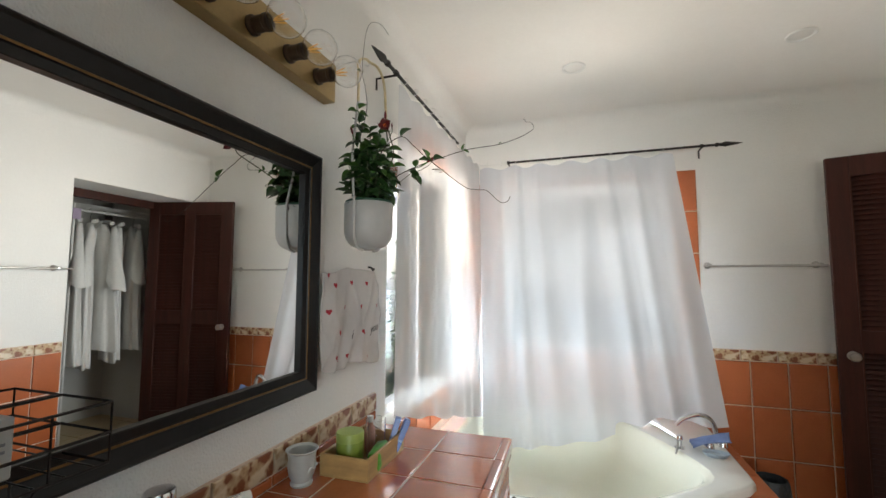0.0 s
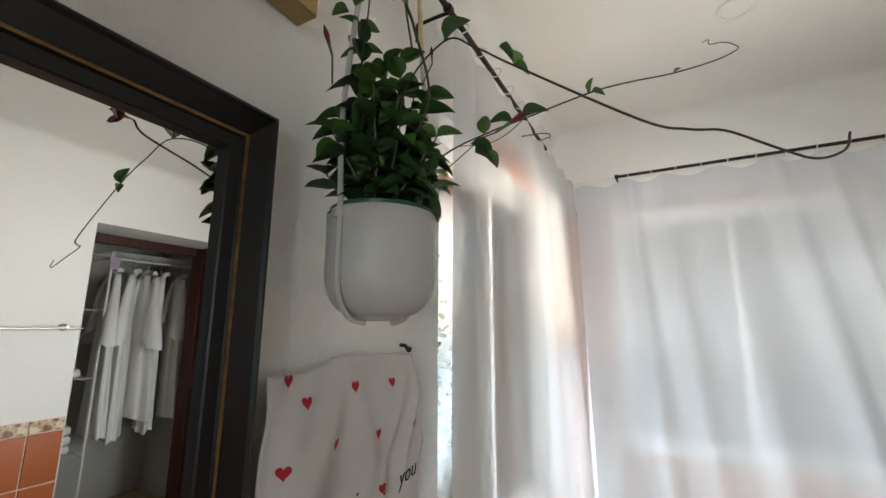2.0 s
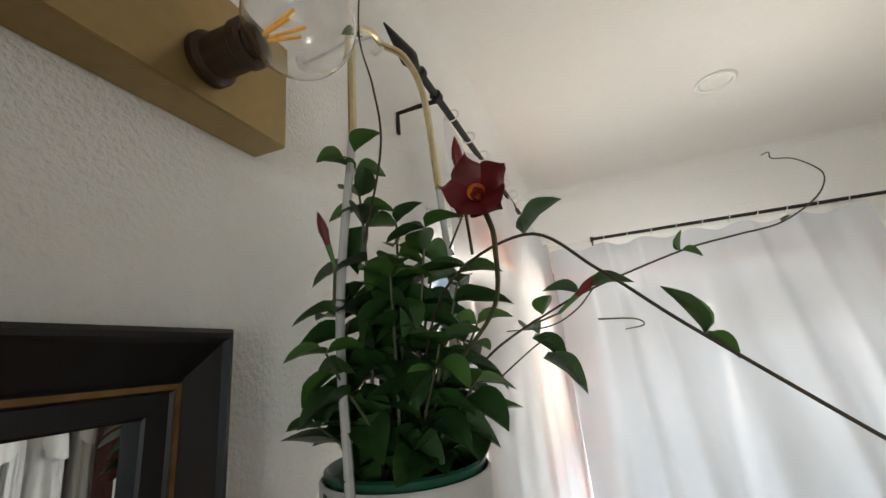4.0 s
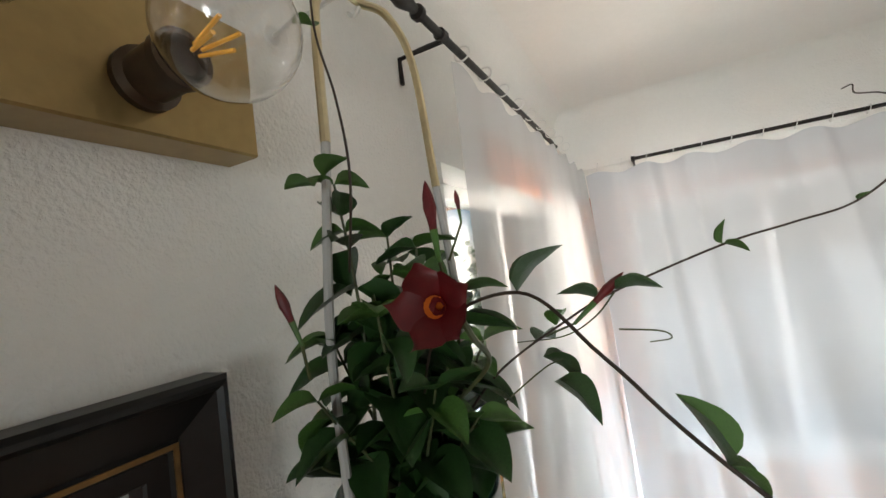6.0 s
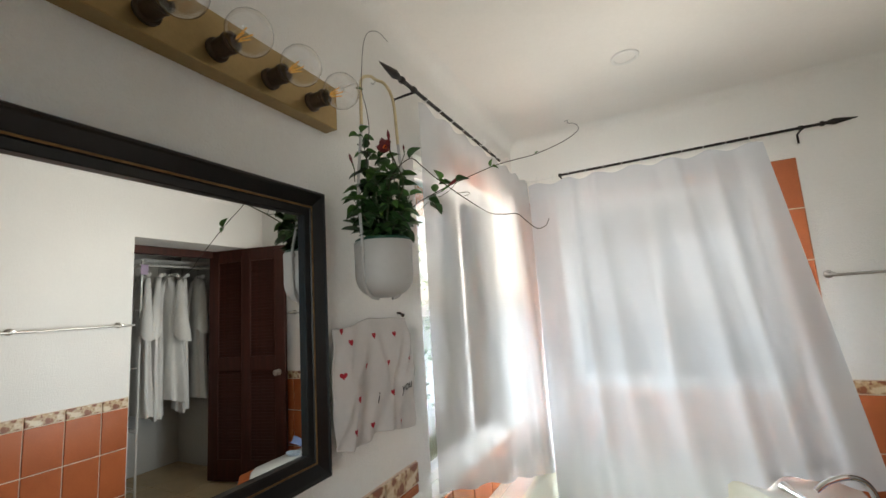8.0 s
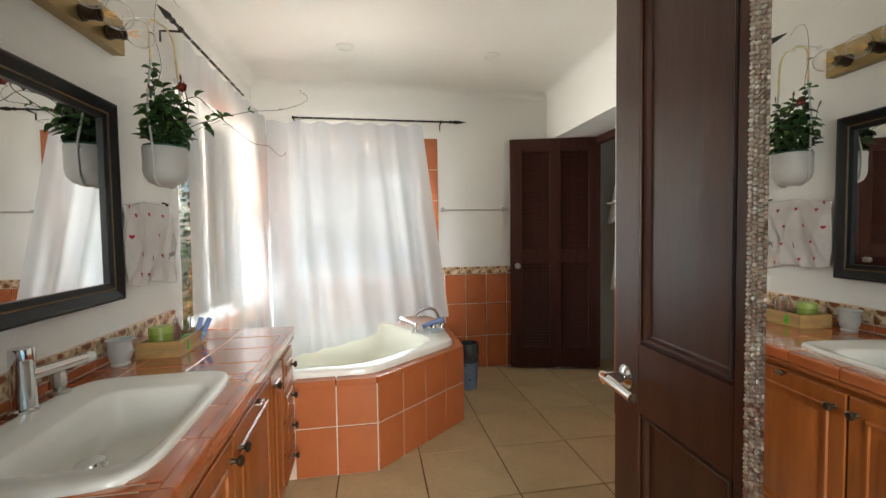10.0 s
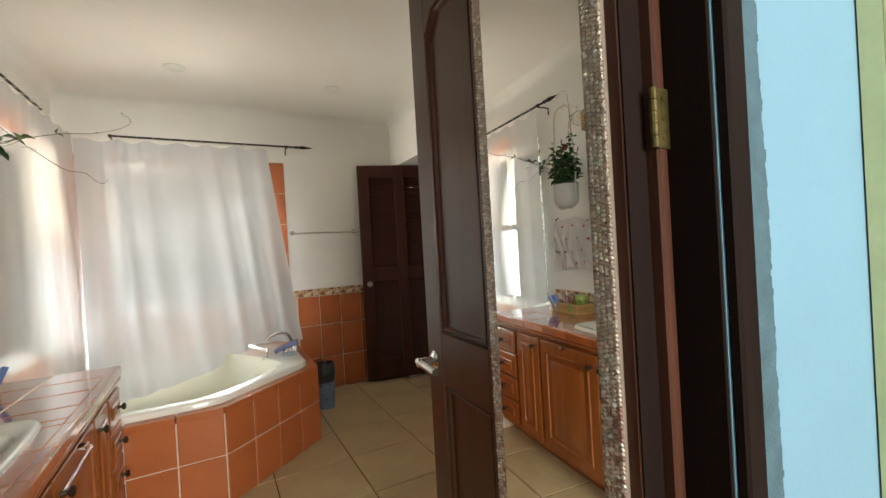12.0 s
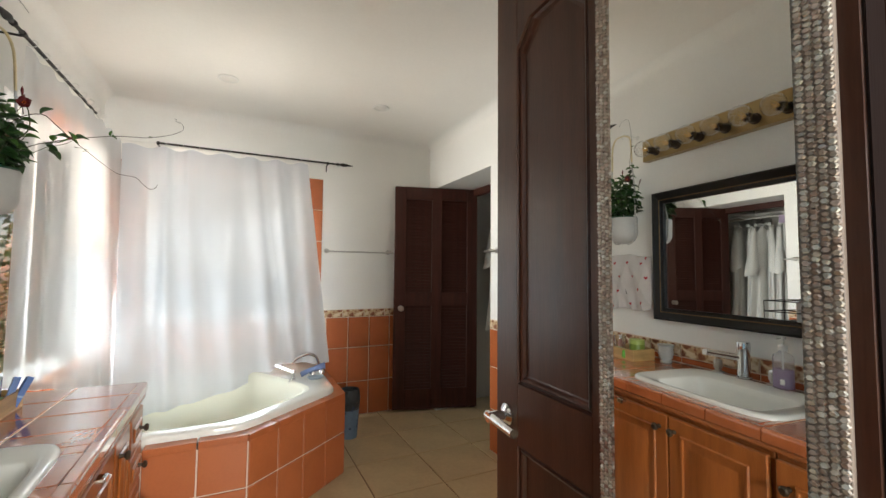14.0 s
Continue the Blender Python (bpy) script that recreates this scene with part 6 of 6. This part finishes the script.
part("louvre", one(-0.19, -0.08, -0.80, -0.06, -0.006, -0.001), WHITEPLASTIC, ac, smooth=False)

# ---- garden behind the windows ----
def shrub(name, x, y, w, h, seed, label):
    r2 = random.Random(seed)
    t = thing(name, pose(x, y, -0.13), label, "shrub", "garden shrubs")
    for k in range(5):
        a = r2.uniform(0, 6.28)
        tipv = Vector((math.cos(a) * w * 0.3, math.sin(a) * w * 0.3, h * 0.75))
        part("branch", tube(bmesh.new(), smooth_path([(0, 0, 0), tipv * 0.5 + Vector((0.05, 0, 0)), tipv], 4), 0.03, 6, 0.008), VINE, t)
    verts, faces = [], []
    for k in range(3500):
        u, v = r2.gauss(0, 0.36), r2.gauss(0, 0.36)
        c = Vector((u * w, v * w, h * (0.15 + 0.85 * r2.random() ** 0.8) * (1 - 0.35 * min(1, u * u + v * v) * 2)))
        d = Vector((r2.uniform(-1, 1), r2.uniform(-1, 1), r2.uniform(-0.6, 0.6))).normalized() * r2.uniform(0.06, 0.12)
        e = d.orthogonal().normalized() * d.length * 0.35
        n0 = len(verts)
        verts += [c, c + d * 0.5 + e, c + d, c + d * 0.5 - e]
        faces.append((n0, n0 + 1, n0 + 2, n0 + 3))
    me = bpy.data.meshes.new("foliage")
    me.from_pydata(verts, [], faces)
    me.materials.append(LEAVES[1])
    ob = new("foliage", me)
    ob.parent = t
    tagged(ob, kind="stuff")


for k, (x, y, w, h) in enumerate(((-3.2, 0.9, 1.2, 3.6), (-3.5, 2.6, 1.3, 3.2), (-3.2, 4.3, 1.2, 3.8), (-1.6, 5.8, 1.2, 3.2), (0.2, 6.0, 1.4, 3.7), (2.0, 5.9, 1.2, 3.3))):
    shrub("garden_shrub", x, y, w, h, k, "leafy green garden shrub outside the window")
setting("eave", one(-1.75, XW - 0.22, 1.0, 3.6, 2.22, 2.30), TERRA, "terracotta coloured eave over the window", "eave")

# ---- tiles of floor and walls, mosaic chips ----
FX = [XW] + [round(1.322 + 0.43 * k, 3) for k in range(-4, 5) if XW + 0.02 < 1.322 + 0.43 * k < 3.06] + [3.08]
FY = [-0.455] + [round(1.68 + 0.43 * k, 3) for k in range(-4, 4) if -0.43 < 1.68 + 0.43 * k < YN - 0.03] + [YN]
for a, b in zip(FX, FX[1:]):
    for c, d in zip(FY, FY[1:]):
        if b < -0.29 or (c > 1.7 and b < 0.2) or (a > 1.8 and d < 1.0):
            continue
        tile(floor, FLOORTILE, b - a, d - c, 0.006, (a, c, -0.006), (1, 0, 0), (0, 1, 0), "floor_tile", 0.007)
ROWS_W = [0.004, 0.295, 0.592, 0.858]
bed_n = part("tile_bed", box(one(0.79, XE, YN - 0.003, YN - 0.0005, 0, 0.925), 0.655, 0.80, YN - 0.003, YN - 0.0005, 0.5, 2.055), GROUT, wall_n, smooth=False)
tiling(bed_n, TERRA, (0.85, YN - 0.003, 0), (1, 0, 0), 0.96, 0.19, ROWS_W)
tiling(bed_n, DECOR, (0.80, YN - 0.003, 0), (1, 0, 0), 1.01, 0.19, [0.858, 0.925], d=0.010, name="border_tile")
tiling(bed_n, TERRA, (0.66, YN - 0.003, 0), (1, 0, 0), 0.14, 0.14, [0.52, 0.70, 0.97, 1.24, 1.515, 1.785, 2.055])
bed_e = part("tile_bed", one(XE - 0.003, XE - 0.0005, YS, 1.945, 0, 0.925), GROUT, wall_e, smooth=False)
tiling(bed_e, TERRA, (XE - 0.003, 1.945, 0), (0, -1, 0), 2.34, 0.19, ROWS_W, first=0.155)
tiling(bed_e, DECOR, (XE - 0.003, 1.945, 0), (0, -1, 0), 2.34, 0.19, [0.858, 0.925], d=0.010, name="border_tile", first=0.155)
tub_bed = part("tile_bed", box(box(one(XW + 0.0005, XW + 0.003, 1.64, YN - 0.004, 0.46, 0.70), XW + 0.0005, XW + 0.003, 1.95, YN - 0.004, 2.02, 2.165),
                               XW + 0.0005, XW + 0.003, WIN_W[1], YN - 0.004, 0.70, 2.02), GROUT, wall_w, smooth=False)
tiling(tub_bed, TERRA, (XW + 0.003, 1.64, 0), (0, 1, 0), 1.40, 0.2, [0.52, 0.70])
tiling(tub_bed, TERRA, (XW + 0.003, 1.95, 0), (0, 1, 0), 1.09, 0.2, [2.022, 2.16])
tiling(tub_bed, TERRA, (XW + 0.003, WIN_W[1] + 0.002, 0), (0, 1, 0), YN - WIN_W[1] - 0.008, 0.2, [0.70, 0.97, 1.24, 1.515, 1.785, 2.02])
bath_bed = part("tile_bed", box(box(one(XW + 0.012, 0.655, YN - 0.003, YN - 0.0005, 0.46, 0.86), XW + 0.012, WIN_N[0], YN - 0.003, YN - 0.0005, 0.86, 2.0),
                                XW + 0.012, 0.655, YN - 0.003, YN - 0.0005, 2.0, 2.055), GROUT, wall_n, smooth=False)
tiling(bath_bed, TERRA, (XW + 0.012, YN - 0.003, 0), (1, 0, 0), 1.38, 0.2, [0.52, 0.70, 0.86])
tiling(bath_bed, TERRA, (XW + 0.012, YN - 0.003, 0), (1, 0, 0), WIN_N[0] - XW - 0.014, 0.2, [0.86, 1.24, 1.515, 1.785, 2.0])
tiling(bath_bed, TERRA, (XW + 0.012, YN - 0.003, 0), (1, 0, 0), 1.38, 0.2, [2.0, 2.055])

CHIP = []
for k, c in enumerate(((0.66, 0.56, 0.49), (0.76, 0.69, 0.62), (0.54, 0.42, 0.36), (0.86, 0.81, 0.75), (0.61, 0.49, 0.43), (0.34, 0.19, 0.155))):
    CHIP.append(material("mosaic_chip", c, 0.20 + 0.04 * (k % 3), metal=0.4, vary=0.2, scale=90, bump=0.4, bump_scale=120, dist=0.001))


def chip_bm(bm, u, y, z, w, h, tilt, lean=0.0):
    """A small pillowed oval chip on the door mirror's frame."""
    n = 6
    ring_ = [(math.cos(6.2832 * k / n), math.sin(6.2832 * k / n)) for k in range(n)]
    low = [bm.verts.new((u + w * c, y, z + h * q)) for c, q in ring_]
    top = [bm.verts.new((u + 0.74 * w * c, y + 0.0024 + tilt * 0.74 * q + lean * 0.74 * c, z + 0.74 * h * q)) for c, q in ring_]
    for k in range(n):
        bm.faces.new((low[k], low[(k + 1) % n], top[(k + 1) % n], top[k]))
    bm.faces.new(top)
    return bm


chip_meshes = []
for m_ in CHIP:
    bm = chip_bm(bmesh.new(), 0, 0, 0, 0.0047, 0.0036, 0.0004)
    bmesh.ops.recalc_face_normals(bm, faces=bm.faces)
    me = bpy.data.meshes.new("chip")
    bm.to_mesh(me)
    bm.free()
    me.materials.append(m_)
    chip_meshes.append(me)
rest = [bmesh.new() for _ in CHIP]
crnd = random.Random(5)
singles = 0
STEP_U, STEP_Z = 0.0080, 0.0066
for u0, u1, z0, z1 in ((FU0, FU0 + 0.037, FZ0, FZ1), (FU1 - 0.037, FU1, FZ0, FZ1), (FU0 + 0.037, FU1 - 0.037, FZ0, FZ0 + 0.037), (FU0 + 0.037, FU1 - 0.037, FZ1 - 0.037, FZ1)):
    nu, nz = max(1, int((u1 - u0) / STEP_U)), max(1, int((z1 - z0) / STEP_Z))
    for i in range(nz):
        for k in range(nu):
            u = u0 + (k + 0.5) * (u1 - u0) / nu + crnd.uniform(-0.0006, 0.0006)
            z = z0 + (i + 0.5 + 0.5 * (k % 2)) * (z1 - z0) / nz + crnd.uniform(-0.0006, 0.0006)
            if z > z1 - 0.003:
                continue
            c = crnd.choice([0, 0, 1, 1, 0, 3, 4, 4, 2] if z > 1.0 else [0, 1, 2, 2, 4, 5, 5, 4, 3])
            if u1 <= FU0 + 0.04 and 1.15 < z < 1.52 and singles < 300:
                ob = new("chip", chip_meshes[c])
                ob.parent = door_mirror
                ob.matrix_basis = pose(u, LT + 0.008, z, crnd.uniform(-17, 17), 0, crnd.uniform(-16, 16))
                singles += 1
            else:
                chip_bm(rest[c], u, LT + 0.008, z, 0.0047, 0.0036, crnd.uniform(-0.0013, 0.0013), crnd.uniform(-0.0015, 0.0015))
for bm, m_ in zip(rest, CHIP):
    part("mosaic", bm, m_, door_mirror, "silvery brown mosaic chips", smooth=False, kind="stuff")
